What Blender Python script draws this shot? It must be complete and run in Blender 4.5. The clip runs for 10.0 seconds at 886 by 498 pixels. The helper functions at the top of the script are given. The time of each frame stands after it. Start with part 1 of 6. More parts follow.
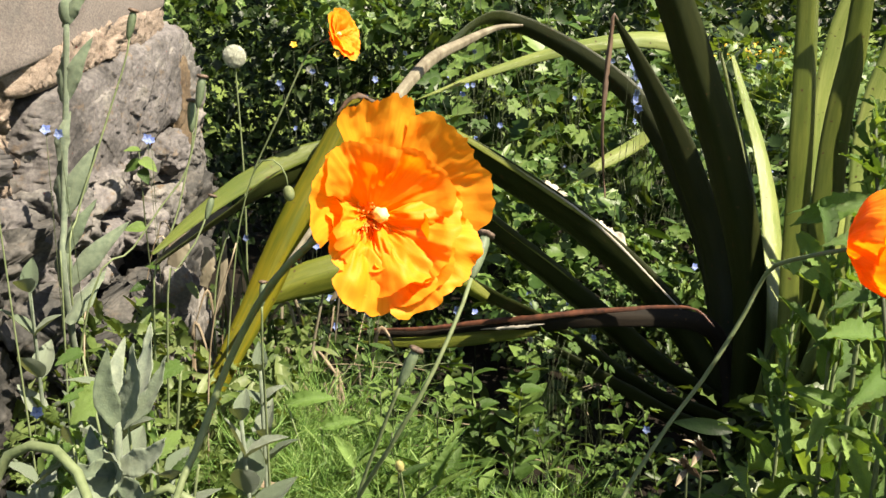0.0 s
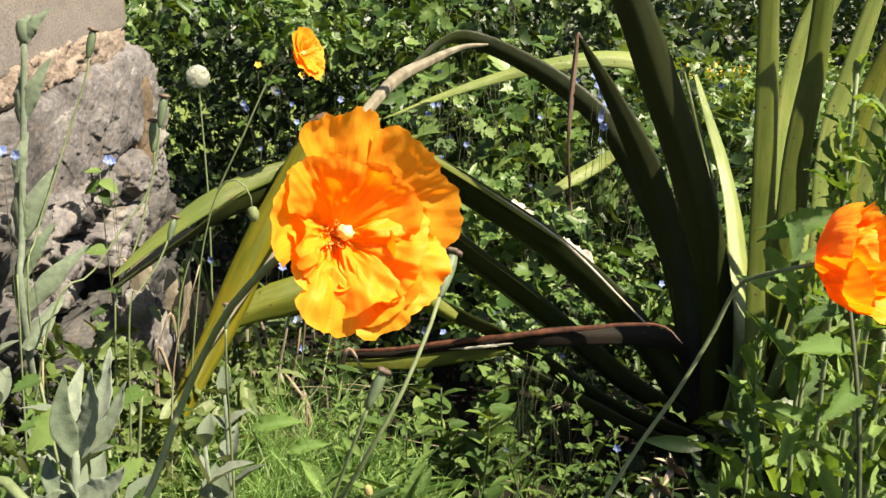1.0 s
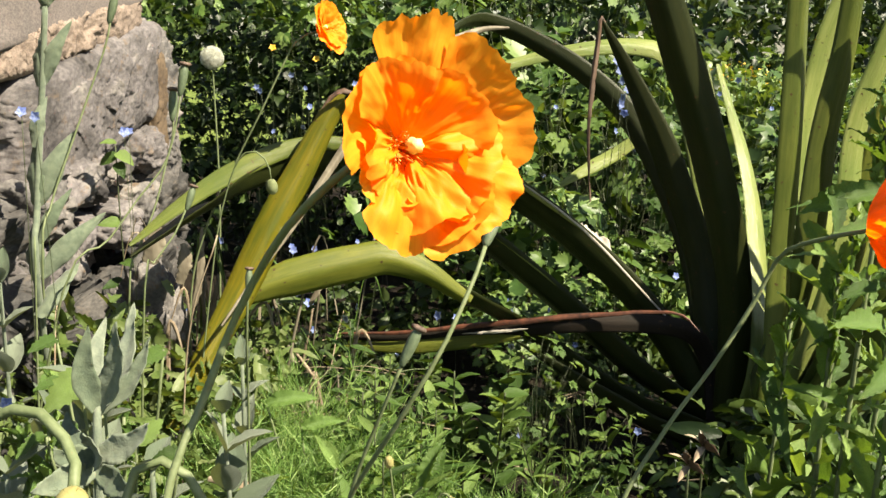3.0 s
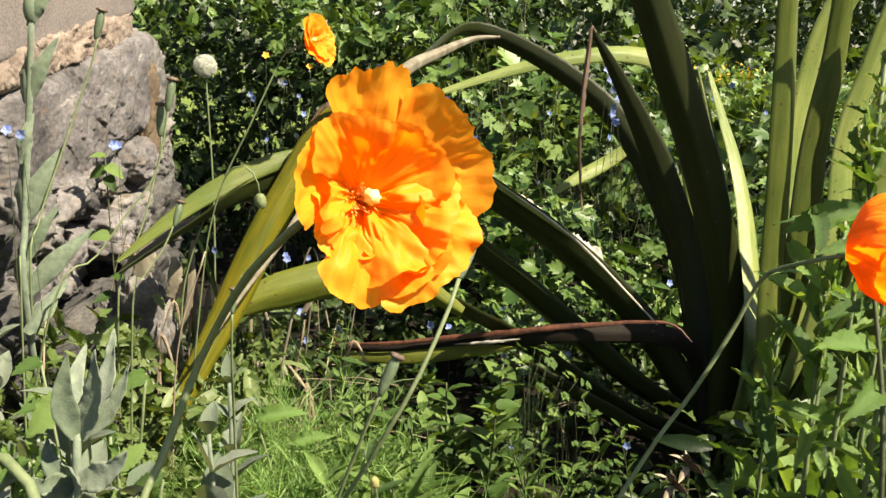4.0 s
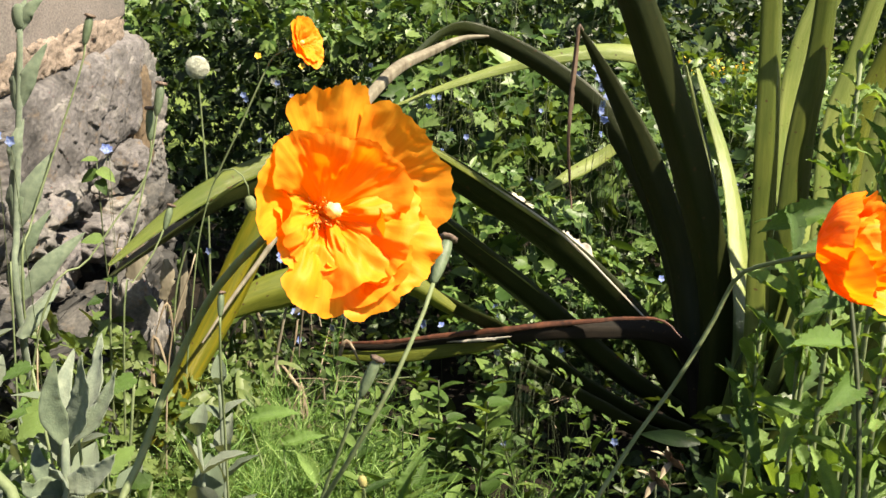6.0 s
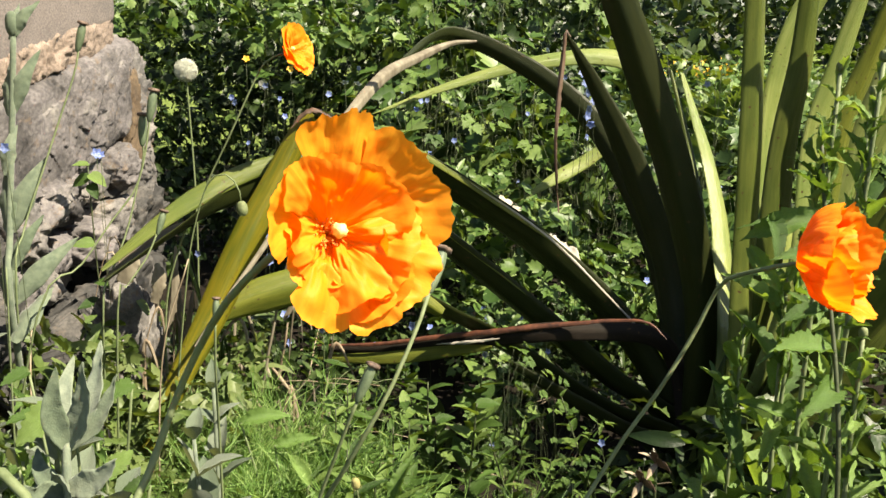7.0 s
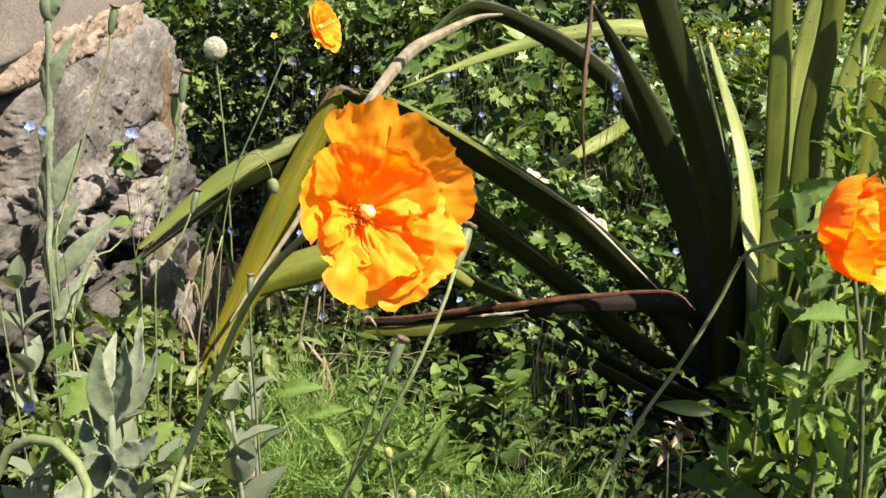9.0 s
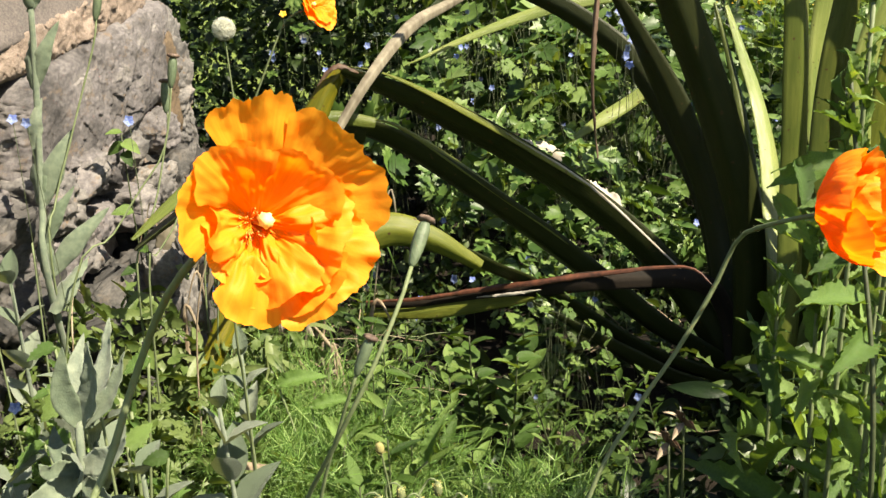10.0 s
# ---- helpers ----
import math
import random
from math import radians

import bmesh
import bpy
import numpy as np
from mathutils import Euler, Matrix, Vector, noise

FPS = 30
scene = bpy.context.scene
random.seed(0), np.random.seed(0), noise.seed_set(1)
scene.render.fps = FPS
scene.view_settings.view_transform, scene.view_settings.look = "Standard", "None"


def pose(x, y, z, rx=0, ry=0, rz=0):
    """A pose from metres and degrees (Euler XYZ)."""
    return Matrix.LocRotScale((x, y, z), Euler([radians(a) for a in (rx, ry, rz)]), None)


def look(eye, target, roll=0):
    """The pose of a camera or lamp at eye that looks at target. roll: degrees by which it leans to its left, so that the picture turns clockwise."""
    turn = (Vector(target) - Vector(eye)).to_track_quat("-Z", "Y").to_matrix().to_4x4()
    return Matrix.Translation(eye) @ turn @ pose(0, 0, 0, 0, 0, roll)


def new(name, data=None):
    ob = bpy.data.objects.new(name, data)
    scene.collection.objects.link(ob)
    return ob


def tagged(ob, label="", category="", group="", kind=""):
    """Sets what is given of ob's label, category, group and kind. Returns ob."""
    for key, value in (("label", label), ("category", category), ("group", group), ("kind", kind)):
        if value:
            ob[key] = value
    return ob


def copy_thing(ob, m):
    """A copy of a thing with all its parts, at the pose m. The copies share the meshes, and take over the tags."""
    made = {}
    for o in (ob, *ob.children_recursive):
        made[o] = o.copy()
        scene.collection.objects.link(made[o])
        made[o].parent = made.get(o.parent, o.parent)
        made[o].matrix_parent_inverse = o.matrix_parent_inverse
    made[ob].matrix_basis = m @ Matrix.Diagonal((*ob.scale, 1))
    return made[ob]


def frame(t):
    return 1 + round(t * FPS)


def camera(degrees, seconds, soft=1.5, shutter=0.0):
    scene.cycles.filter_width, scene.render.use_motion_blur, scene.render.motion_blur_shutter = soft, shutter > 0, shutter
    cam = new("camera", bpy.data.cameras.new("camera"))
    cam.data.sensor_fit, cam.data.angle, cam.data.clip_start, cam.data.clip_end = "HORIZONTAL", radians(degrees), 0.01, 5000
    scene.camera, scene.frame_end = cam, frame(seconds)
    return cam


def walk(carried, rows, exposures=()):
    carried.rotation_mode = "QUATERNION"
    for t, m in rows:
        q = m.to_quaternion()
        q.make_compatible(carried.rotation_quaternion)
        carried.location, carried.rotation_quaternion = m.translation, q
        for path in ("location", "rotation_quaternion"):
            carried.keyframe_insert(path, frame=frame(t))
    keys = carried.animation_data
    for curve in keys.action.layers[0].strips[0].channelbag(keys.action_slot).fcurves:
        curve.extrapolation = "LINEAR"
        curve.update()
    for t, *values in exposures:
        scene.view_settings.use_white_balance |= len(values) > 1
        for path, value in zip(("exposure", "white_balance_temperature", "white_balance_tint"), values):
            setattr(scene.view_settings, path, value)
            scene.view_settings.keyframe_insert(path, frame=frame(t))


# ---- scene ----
EXPOSURE = 1.85
cam = camera(52.0, 10.0)
PATH = [
    (0, (0.021, -0.051, 0.724), (-0.005, 1.89, 0.243), -0.0),
    (0.5, (0.022, -0.04, 0.722), (0.06, 1.91, 0.279), -0.3),
    (1, (0.021, -0.042, 0.721), (0.067, 1.909, 0.283), -0.1),
    (1.5, (0.016, -0.042, 0.706), (0.041, 1.907, 0.257), -0.3),
    (2, (0.003, -0.034, 0.686), (0.036, 1.911, 0.222), 0.7),
    (2.5, (-0.003, -0.033, 0.687), (0.04, 1.917, 0.244), 1.4),
    (4, (0.012, -0.026, 0.707), (0.054, 1.925, 0.268), 1.0),
    (4.5, (0.022, -0.025, 0.714), (0.069, 1.924, 0.268), 0.7),
    (5, (0.03, -0.031, 0.716), (0.074, 1.919, 0.269), 0.5),
    (5.5, (0.028, -0.033, 0.712), (0.067, 1.916, 0.265), 0.3),
    (7, (0.019, -0.05, 0.724), (0.095, 1.898, 0.275), 0.5),
    (7.5, (0.015, -0.066, 0.729), (0.115, 1.881, 0.282), 0.5),
    (8, (-0.011, -0.089, 0.736), (0.112, 1.856, 0.287), 0.9),
    (8.5, (-0.005, -0.1, 0.741), (0.116, 1.845, 0.289), 1.0),
    (9, (0.021, -0.065, 0.73), (0.03, 1.87, 0.222), -0.7),
    (9.5, (0.041, -0.039, 0.725), (0.012, 1.881, 0.164), -1.8),
    (10, (0.062, -0.026, 0.731), (-0.006, 1.891, 0.167), -2.9),
]
walk(cam, [(t, look(eye, target, roll)) for t, eye, target, roll in PATH], [(0.0, EXPOSURE, 7250, 10), (10.0, EXPOSURE, 7250, 10)])

SUN_TO = Vector((0.55, -0.30, 0.78)).normalized()
world = bpy.data.worlds.new("sky")
scene.world = world
world.use_nodes = True
sky = world.node_tree.nodes.new("ShaderNodeTexSky")
sky.sky_type, sky.sun_disc = "NISHITA", False
sky.sun_elevation = math.asin(SUN_TO.z)
sky.sun_rotation = math.atan2(SUN_TO.x, SUN_TO.y)
sky_bg = world.node_tree.nodes["Background"]
sky_bg.inputs["Strength"].default_value = 0.055
world.node_tree.links.new(sky.outputs[0], sky_bg.inputs["Color"])
sun = new("sun", bpy.data.lights.new("sun", "SUN"))
sun.data.energy, sun.data.angle, sun.data.color = 5.0, radians(0.6), (1.0, 0.94, 0.82)
sun.matrix_world = look(SUN_TO * 20, (0, 0, 0))


# ---- materials ----
def material(name):
    m = bpy.data.materials.new(name)
    m.use_nodes = True
    nt = m.node_tree
    nt.nodes.clear()
    return m, nt, nt.nodes.new("ShaderNodeOutputMaterial")


def node(nt, kind, **values):
    n = nt.nodes.new(kind)
    for key, value in values.items():
        n.inputs[key.replace("_", " ")].default_value = value
    return n


def ramp(nt, source, stops):
    r = nt.nodes.new("ShaderNodeValToRGB")
    while len(r.color_ramp.elements) < len(stops):
        r.color_ramp.elements.new(0.5)
    for e, (at, c) in zip(r.color_ramp.elements, stops):
        e.position, e.color = at, (*c, 1)
    nt.links.new(source, r.inputs["Fac"])
    return r.outputs["Color"]


def mixed(nt, fac, a, b, blend="MIX"):
    m = nt.nodes.new("ShaderNodeMix")
    m.data_type, m.blend_type = "RGBA", blend
    for socket, value in ((m.inputs[0], fac), (m.inputs[6], a), (m.inputs[7], b)):
        if isinstance(value, (int, float)):
            socket.default_value = value
        elif isinstance(value, tuple):
            socket.default_value = (*value, 1)
        else:
            nt.links.new(value, socket)
    return m.outputs[2]


def coords(nt, scale=(1, 1, 1), source="Object"):
    tc, mp = nt.nodes.new("ShaderNodeTexCoord"), nt.nodes.new("ShaderNodeMapping")
    mp.inputs["Scale"].default_value = scale
    nt.links.new(tc.outputs[source], mp.inputs["Vector"])
    return mp.outputs["Vector"]


def noisy(nt, vec, scale, detail=4.0, rough=0.6):
    n = node(nt, "ShaderNodeTexNoise", Scale=scale, Detail=detail, Roughness=rough)
    nt.links.new(vec, n.inputs["Vector"])
    return n.outputs["Fac"]


def varied(nt, islands=False):
    if islands:
        return nt.nodes.new("ShaderNodeNewGeometry").outputs["Random Per Island"]
    return nt.nodes.new("ShaderNodeObjectInfo").outputs["Random"]


def finish(nt, out, color, rough, through_color=None, through_amount=0.0, bump=None, bump_height=0.001, specular=0.4, sheen=0.0):
    """A diffuse and glossy surface; through_amount of it lets light through, as a leaf does."""
    b = node(nt, "ShaderNodeBsdfPrincipled", Roughness=rough)
    b.inputs["Specular IOR Level"].default_value = specular
    b.inputs["Sheen Weight"].default_value = sheen
    nt.links.new(color, b.inputs["Base Color"])
    if bump is not None:
        bp = node(nt, "ShaderNodeBump", Strength=0.6, Distance=bump_height)
        nt.links.new(bump, bp.inputs["Height"])
        nt.links.new(bp.outputs["Normal"], b.inputs["Normal"])
    last = b.outputs[0]
    if through_amount:
        tr = nt.nodes.new("ShaderNodeBsdfTranslucent")
        nt.links.new(through_color or color, tr.inputs["Color"])
        mx = nt.nodes.new("ShaderNodeMixShader")
        mx.inputs[0].default_value = through_amount
        nt.links.new(last, mx.inputs[1])
        nt.links.new(tr.outputs[0], mx.inputs[2])
        last = mx.outputs[0]
    nt.links.new(last, out.inputs["Surface"])


def leaf_material(name, dark, mid, light, rough=0.45, through_amount=0.27, islands=False, grain=60.0, specular=0.22, sheen=0.0):
    m, nt, out = material(name)
    vec = coords(nt)
    base = ramp(nt, varied(nt, islands), [(0.0, dark), (0.5, mid), (1.0, light)])
    patch = ramp(nt, noisy(nt, vec, grain, 3.0), [(0.3, (0.72, 0.75, 0.7)), (0.7, (1.2, 1.16, 1.05))])
    color = mixed(nt, 1.0, base, patch, "MULTIPLY")
    thin = mixed(nt, 1.0, color, (1.7, 1.55, 0.55), "MULTIPLY")
    finish(nt, out, color, rough, thin, through_amount, noisy(nt, vec, grain * 5, 2.0), 0.0008, specular, sheen)
    return m


def strap_material(name, green, yellow, stripes=(0.25, 0.6), rough=0.36):
    """Leathery strap leaf: long fibres along it, yellowing towards the margins, dark specks."""
    m, nt, out = material(name)
    uv = coords(nt, (1, 1, 1), "UV")
    fibres = coords(nt, (1.6, 75.0, 1.0), "UV")
    tone = mixed(nt, 1.0, ramp(nt, noisy(nt, fibres, 1.0, 3.0), [(0.3, (0.80, 0.83, 0.80)), (0.7, (1.16, 1.15, 1.12))]),
                 ramp(nt, noisy(nt, coords(nt), 9.0, 3.0), [(0.3, (0.8, 0.85, 0.8)), (0.7, (1.2, 1.1, 1.1))]), "MULTIPLY")
    age = ramp(nt, noisy(nt, coords(nt, (3.5, 7.0, 1.0), "UV"), 1.0, 4.0), [(stripes[0], green), (stripes[1], yellow)])
    color = mixed(nt, 1.0, age, tone, "MULTIPLY")
    specks = ramp(nt, noisy(nt, coords(nt), 130.0, 2.0, 0.4), [(0.70, (0.0, 0.0, 0.0)), (0.735, (1.0, 1.0, 1.0))])
    color = mixed(nt, specks, color, (0.05, 0.03, 0.012))
    thin = mixed(nt, 1.0, color, (1.4, 1.3, 0.4), "MULTIPLY")
    finish(nt, out, color, rough, thin, 0.12, noisy(nt, fibres, 2.0, 2.0), 0.0006, 0.22)
    return m


def plain_material(name, a, b, scale=40.0, rough=0.6, through_amount=0.0, bump_height=0.0006, specular=0.35, stretch=(1, 1, 1)):
    m, nt, out = material(name)
    vec = coords(nt, stretch)
    color = ramp(nt, noisy(nt, vec, scale), [(0.32, a), (0.68, b)])
    finish(nt, out, color, rough, None, through_amount, noisy(nt, vec, scale * 3, 3.0), bump_height, specular)
    return m


def petal_material():
    m, nt, out = material("orange_petal")
    vec = coords(nt)
    uv = coords(nt, (1, 1, 1), "UV")
    sep = nt.nodes.new("ShaderNodeSeparateXYZ")
    nt.links.new(uv, sep.inputs[0])
    base = ramp(nt, sep.outputs[0], [(0.0, (0.97, 0.10, 0.006)), (0.22, (0.98, 0.31, 0.012)), (1.0, (0.98, 0.37, 0.03))])
    veins = ramp(nt, noisy(nt, coords(nt, (1.5, 26.0, 1.0), "UV"), 1.0, 3.0), [(0.3, (0.93, 0.86, 0.8)), (0.7, (1.0, 1.1, 1.1))])
    color = mixed(nt, 1.0, base, veins, "MULTIPLY")
    thin = mixed(nt, 1.0, color, (1.0, 0.74, 0.4), "MULTIPLY")
    finish(nt, out, color, 0.55, thin, 0.56, noisy(nt, vec, 260.0, 3.0), 0.0004, 0.2)
    return m


def stone_material(name, stops, scale, rough=0.85, bump_height=0.006, speck=0.25, lichen=(0.33, 0.31, 0.24)):
    m, nt, out = material(name)
    vec = coords(nt, (1.0, 0.5, 1.0))
    a = noisy(nt, vec, scale, 8.0, 0.65)
    color = ramp(nt, a, stops)
    fine = ramp(nt, noisy(nt, vec, scale * 14, 4.0), [(0.3, (0.62, 0.62, 0.64)), (0.7, (1.25, 1.24, 1.2))])
    color = mixed(nt, 1.0, color, fine, "MULTIPLY")
    spots = ramp(nt, noisy(nt, vec, scale * 3.1, 5.0, 0.7), [(0.58, (0, 0, 0)), (0.66, (speck, speck, speck))])
    color = mixed(nt, spots, color, lichen)
    high = mixed(nt, 0.5, a, noisy(nt, vec, scale * 9, 6.0, 0.7))
    finish(nt, out, color, rough, None, 0.0, high, bump_height, 0.25)
    return m


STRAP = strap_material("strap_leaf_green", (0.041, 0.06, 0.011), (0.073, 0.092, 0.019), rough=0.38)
# Green leaf darkened: shade on undersides and leaning blades is put into the colour.
STRAP_SHADED = strap_material("strap_leaf_shaded", (0.013, 0.019, 0.0043), (0.025, 0.029, 0.0067), (0.3, 0.9), 0.45)
STRAP_YELLOW = strap_material("strap_leaf_yellowing", (0.06, 0.069, 0.007), (0.16, 0.12, 0.0055), (0.35, 0.85), 0.36)
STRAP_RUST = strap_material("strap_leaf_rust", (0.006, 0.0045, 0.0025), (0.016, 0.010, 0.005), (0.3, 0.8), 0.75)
# Two greens lightened for blades in sun; the sunlight is put into the colour.
STRAP_PALE_LIT = strap_material("strap_leaf_pale_lit", (0.12, 0.16, 0.04), (0.2, 0.23, 0.081), (0.3, 0.8), 0.30)
STRAP_LIME_LIT = strap_material("strap_leaf_lime_lit", (0.064, 0.08, 0.012), (0.13, 0.14, 0.021), (0.3, 0.8), 0.42)
STRAP_DEAD = plain_material("dead_strap_leaf", (0.078, 0.062, 0.041), (0.19, 0.17, 0.12), 55.0, 0.75, 0.05, stretch=(1, 1, 0.25))
STRAP_BROWN = plain_material("brown_strap_leaf", (0.038, 0.02, 0.011), (0.1, 0.06, 0.036), 60.0, 0.65, 0.05)
DRY_WHITE = plain_material("bleached_dry_leaf", (0.25, 0.22, 0.17), (0.38, 0.35, 0.3), 30.0, 0.7, 0.1)
RED_EDGE = plain_material("red_brown_leaf_edge", (0.025, 0.009, 0.005), (0.11, 0.038, 0.018), 90.0, 0.6)
HERB = leaf_material("herb_leaf", (0.025, 0.053, 0.013), (0.06, 0.11, 0.025), (0.12, 0.18, 0.051), 0.42, 0.26)
# Fill leaves darkened, top leaves kept light: sun and shade put into the greens.
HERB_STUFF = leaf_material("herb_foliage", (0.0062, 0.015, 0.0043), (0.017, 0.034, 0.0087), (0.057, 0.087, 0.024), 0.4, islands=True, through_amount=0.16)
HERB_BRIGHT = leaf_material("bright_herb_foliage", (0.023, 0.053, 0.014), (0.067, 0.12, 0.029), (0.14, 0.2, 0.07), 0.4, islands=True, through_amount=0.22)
# The shrub's shaded hollow is put into this darker leaf green.
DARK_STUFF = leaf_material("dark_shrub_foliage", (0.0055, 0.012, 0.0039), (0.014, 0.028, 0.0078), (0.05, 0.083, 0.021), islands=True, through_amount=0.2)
COVER_STUFF = leaf_material("ground_cover_foliage", (0.015, 0.03, 0.0086), (0.03, 0.053, 0.015), (0.06, 0.086, 0.031), islands=True)
WEED_STUFF = leaf_material("weed_foliage", (0.041, 0.069, 0.016), (0.073, 0.11, 0.031), (0.12, 0.15, 0.062), islands=True)
SILVER = leaf_material("felted_silver_leaf", (0.081, 0.11, 0.074), (0.12, 0.15, 0.11), (0.17, 0.2, 0.16), 0.8, 0.2, grain=140.0, specular=0.2, sheen=0.15)
SERRATE = leaf_material("serrated_leaf", (0.045, 0.09, 0.022), (0.095, 0.165, 0.042), (0.17, 0.255, 0.075), 0.4, 0.3)
FEATHER = leaf_material("feathery_leaf", (0.045, 0.105, 0.022), (0.11, 0.20, 0.05), (0.25, 0.35, 0.14), 0.5, 0.3, islands=True)
STEM = plain_material("hairy_green_stem", (0.095, 0.122, 0.052), (0.145, 0.175, 0.085), 120.0, 0.6, 0.1)
STEM_DARK = plain_material("herb_stem", (0.023, 0.03, 0.011), (0.046, 0.06, 0.023), 120.0, 0.6)
BUD = plain_material("hairy_bud", (0.10, 0.125, 0.05), (0.17, 0.19, 0.085), 300.0, 0.7, 0.1, 0.001)
POD = plain_material("seed_pod", (0.06, 0.083, 0.046), (0.1, 0.13, 0.073), 200.0, 0.55)
POD_CAP = plain_material("seed_pod_cap", (0.037, 0.023, 0.016), (0.14, 0.096, 0.069), 300.0, 0.7)
PETAL = petal_material()
STIGMA = plain_material("stigma", (0.8, 0.62, 0.16), (0.9, 0.8, 0.34), 300.0, 0.7, 0.2)
FILAMENT = plain_material("filament", (0.9, 0.30, 0.04), (0.95, 0.45, 0.06), 300.0, 0.6, 0.4)
ANTHER = plain_material("anther", (0.85, 0.22, 0.03), (0.9, 0.38, 0.08), 300.0, 0.7, 0.2)
BLUE = leaf_material("blue_petal", (0.089, 0.13, 0.42), (0.15, 0.21, 0.51), (0.28, 0.33, 0.57), 0.6, 0.3, islands=True)
BUD_YELLOW = plain_material("opening_yellow_bud", (0.23, 0.21, 0.073), (0.31, 0.28, 0.11), 300.0, 0.8, 0.2, 0.0004)
YELLOW = plain_material("yellow_petal", (0.45, 0.24, 0.013), (0.54, 0.35, 0.025), 80.0, 0.6, 0.2)
WHITE_FLUFF = plain_material("white_seed_fluff", (0.54, 0.55, 0.46), (0.66, 0.66, 0.57), 80.0, 0.8, 0.5)
SEED = plain_material("seed_heart", (0.11, 0.11, 0.073), (0.19, 0.18, 0.13), 200.0, 0.7)
DRY = plain_material("dry_litter", (0.13, 0.092, 0.055), (0.28, 0.23, 0.16), 40.0, 0.8, 0.05)
CONCRETE = stone_material("concrete_coping", [(0.25, (0.1, 0.092, 0.087)), (0.5, (0.14, 0.12, 0.11)), (0.75, (0.16, 0.14, 0.13))], 24.0, 0.9, 0.0015, 0.25, (0.063, 0.055, 0.051))
ROCK = stone_material("rough_wall_stone", [(0.32, (0.028, 0.026, 0.026)), (0.43, (0.077, 0.071, 0.069)), (0.55, (0.12, 0.11, 0.11)), (0.72, (0.18, 0.17, 0.15))], 14.0, 0.85, 0.005, 0.7, (0.12, 0.088, 0.061))
SLATE = stone_material("grey_slate", [(0.32, (0.011, 0.011, 0.011)), (0.5, (0.034, 0.033, 0.031)), (0.7, (0.092, 0.085, 0.078))], 18.0, 0.75, 0.005, 0.45, (0.092, 0.075, 0.057))
WEATHERED = stone_material("weathered_stone", [(0.3, (0.041, 0.04, 0.04)), (0.45, (0.096, 0.091, 0.087)), (0.6, (0.14, 0.13, 0.12)), (0.75, (0.19, 0.17, 0.15))], 15.0, 0.8, 0.004, 0.8, (0.11, 0.075, 0.046))
TAN_STONE = stone_material("tan_slate", [(0.3, (0.055, 0.037, 0.023)), (0.7, (0.12, 0.087, 0.055))], 12.0, 0.8, 0.004, 0.4, (0.046, 0.041, 0.037))
MORTAR = stone_material("crumbling_mortar", [(0.3, (0.085, 0.064, 0.05)), (0.55, (0.215, 0.168, 0.135)), (0.8, (0.29, 0.24, 0.2))], 40.0, 0.95, 0.006, 0.3, (0.09, 0.062, 0.048))


def ground_material():
    m, nt, out = material("soil_and_far_lawn")
    vec = coords(nt)
    soil = ramp(nt, noisy(nt, vec, 14.0, 8.0, 0.7), [(0.3, (0.006, 0.005, 0.004)), (0.55, (0.013, 0.010, 0.007)), (0.75, (0.035, 0.026, 0.018))])
    grass = ramp(nt, noisy(nt, vec, 30.0, 6.0), [(0.3, (0.06, 0.09, 0.02)), (0.7, (0.14, 0.18, 0.045))])
    sep = nt.nodes.new("ShaderNodeSeparateXYZ")
    nt.links.new(vec, sep.inputs[0])
    where = nt.nodes.new("ShaderNodeMapRange")
    where.inputs["From Min"].default_value, where.inputs["From Max"].default_value = -0.1, 0.15
    sides = []
    for axis, centre, half in ((0, 0.6, 2.4), (1, 2.3, 3.1)):
        off = nt.nodes.new("ShaderNodeMath")
        off.operation = "SUBTRACT"
        off.inputs[1].default_value = centre
        nt.links.new(sep.outputs[axis], off.inputs[0])
        far = nt.nodes.new("ShaderNodeMath")
        far.operation = "ABSOLUTE"
        nt.links.new(off.outputs[0], far.inputs[0])
        over = nt.nodes.new("ShaderNodeMath")
        over.operation = "SUBTRACT"
        over.inputs[1].default_value = half
        nt.links.new(far.outputs[0], over.inputs[0])
        sides.append(over.outputs[0])
    edge = nt.nodes.new("ShaderNodeMath")
    edge.operation = "MAXIMUM"
    for k, s in enumerate(sides):
        nt.links.new(s, edge.inputs[k])
    wander = nt.nodes.new("ShaderNodeMath")
    wander.operation = "MULTIPLY_ADD"
    wander.inputs[1].default_value = 1.6
    nt.links.new(noisy(nt, vec, 1.1, 5.0, 0.6), wander.inputs[0])
    nt.links.new(edge.outputs[0], wander.inputs[2])
    shift = nt.nodes.new("ShaderNodeMath")
    shift.operation = "SUBTRACT"
    shift.inputs[1].default_value = 0.8
    nt.links.new(wander.outputs[0], shift.inputs[0])
    nt.links.new(shift.outputs[0], where.inputs["Value"])
    color = mixed(nt, where.outputs[0], soil, grass)
    finish(nt, out, color, 0.95, None, 0.0, noisy(nt, vec, 45.0, 8.0, 0.7), 0.02, 0.1)
    return m


SOIL = ground_material()


# ---- mesh helpers ----
def link_mesh(name, verts, faces, mat, parent=None, label="", uvs=None, smooth=True):
    me = bpy.data.meshes.new(name)
    me.from_pydata([tuple(v) for v in verts], [], [tuple(f) for f in faces])
    if uvs is not None:
        layer = me.uv_layers.new(name="UVMap")
        idx = np.empty(len(me.loops), np.int32)
        me.loops.foreach_get("vertex_index", idx)
        layer.data.foreach_set("uv", np.asarray(uvs, np.float32)[idx].ravel())
    if smooth:
        me.shade_smooth()
    me.materials.append(mat)
    return link(name, me, parent, label)


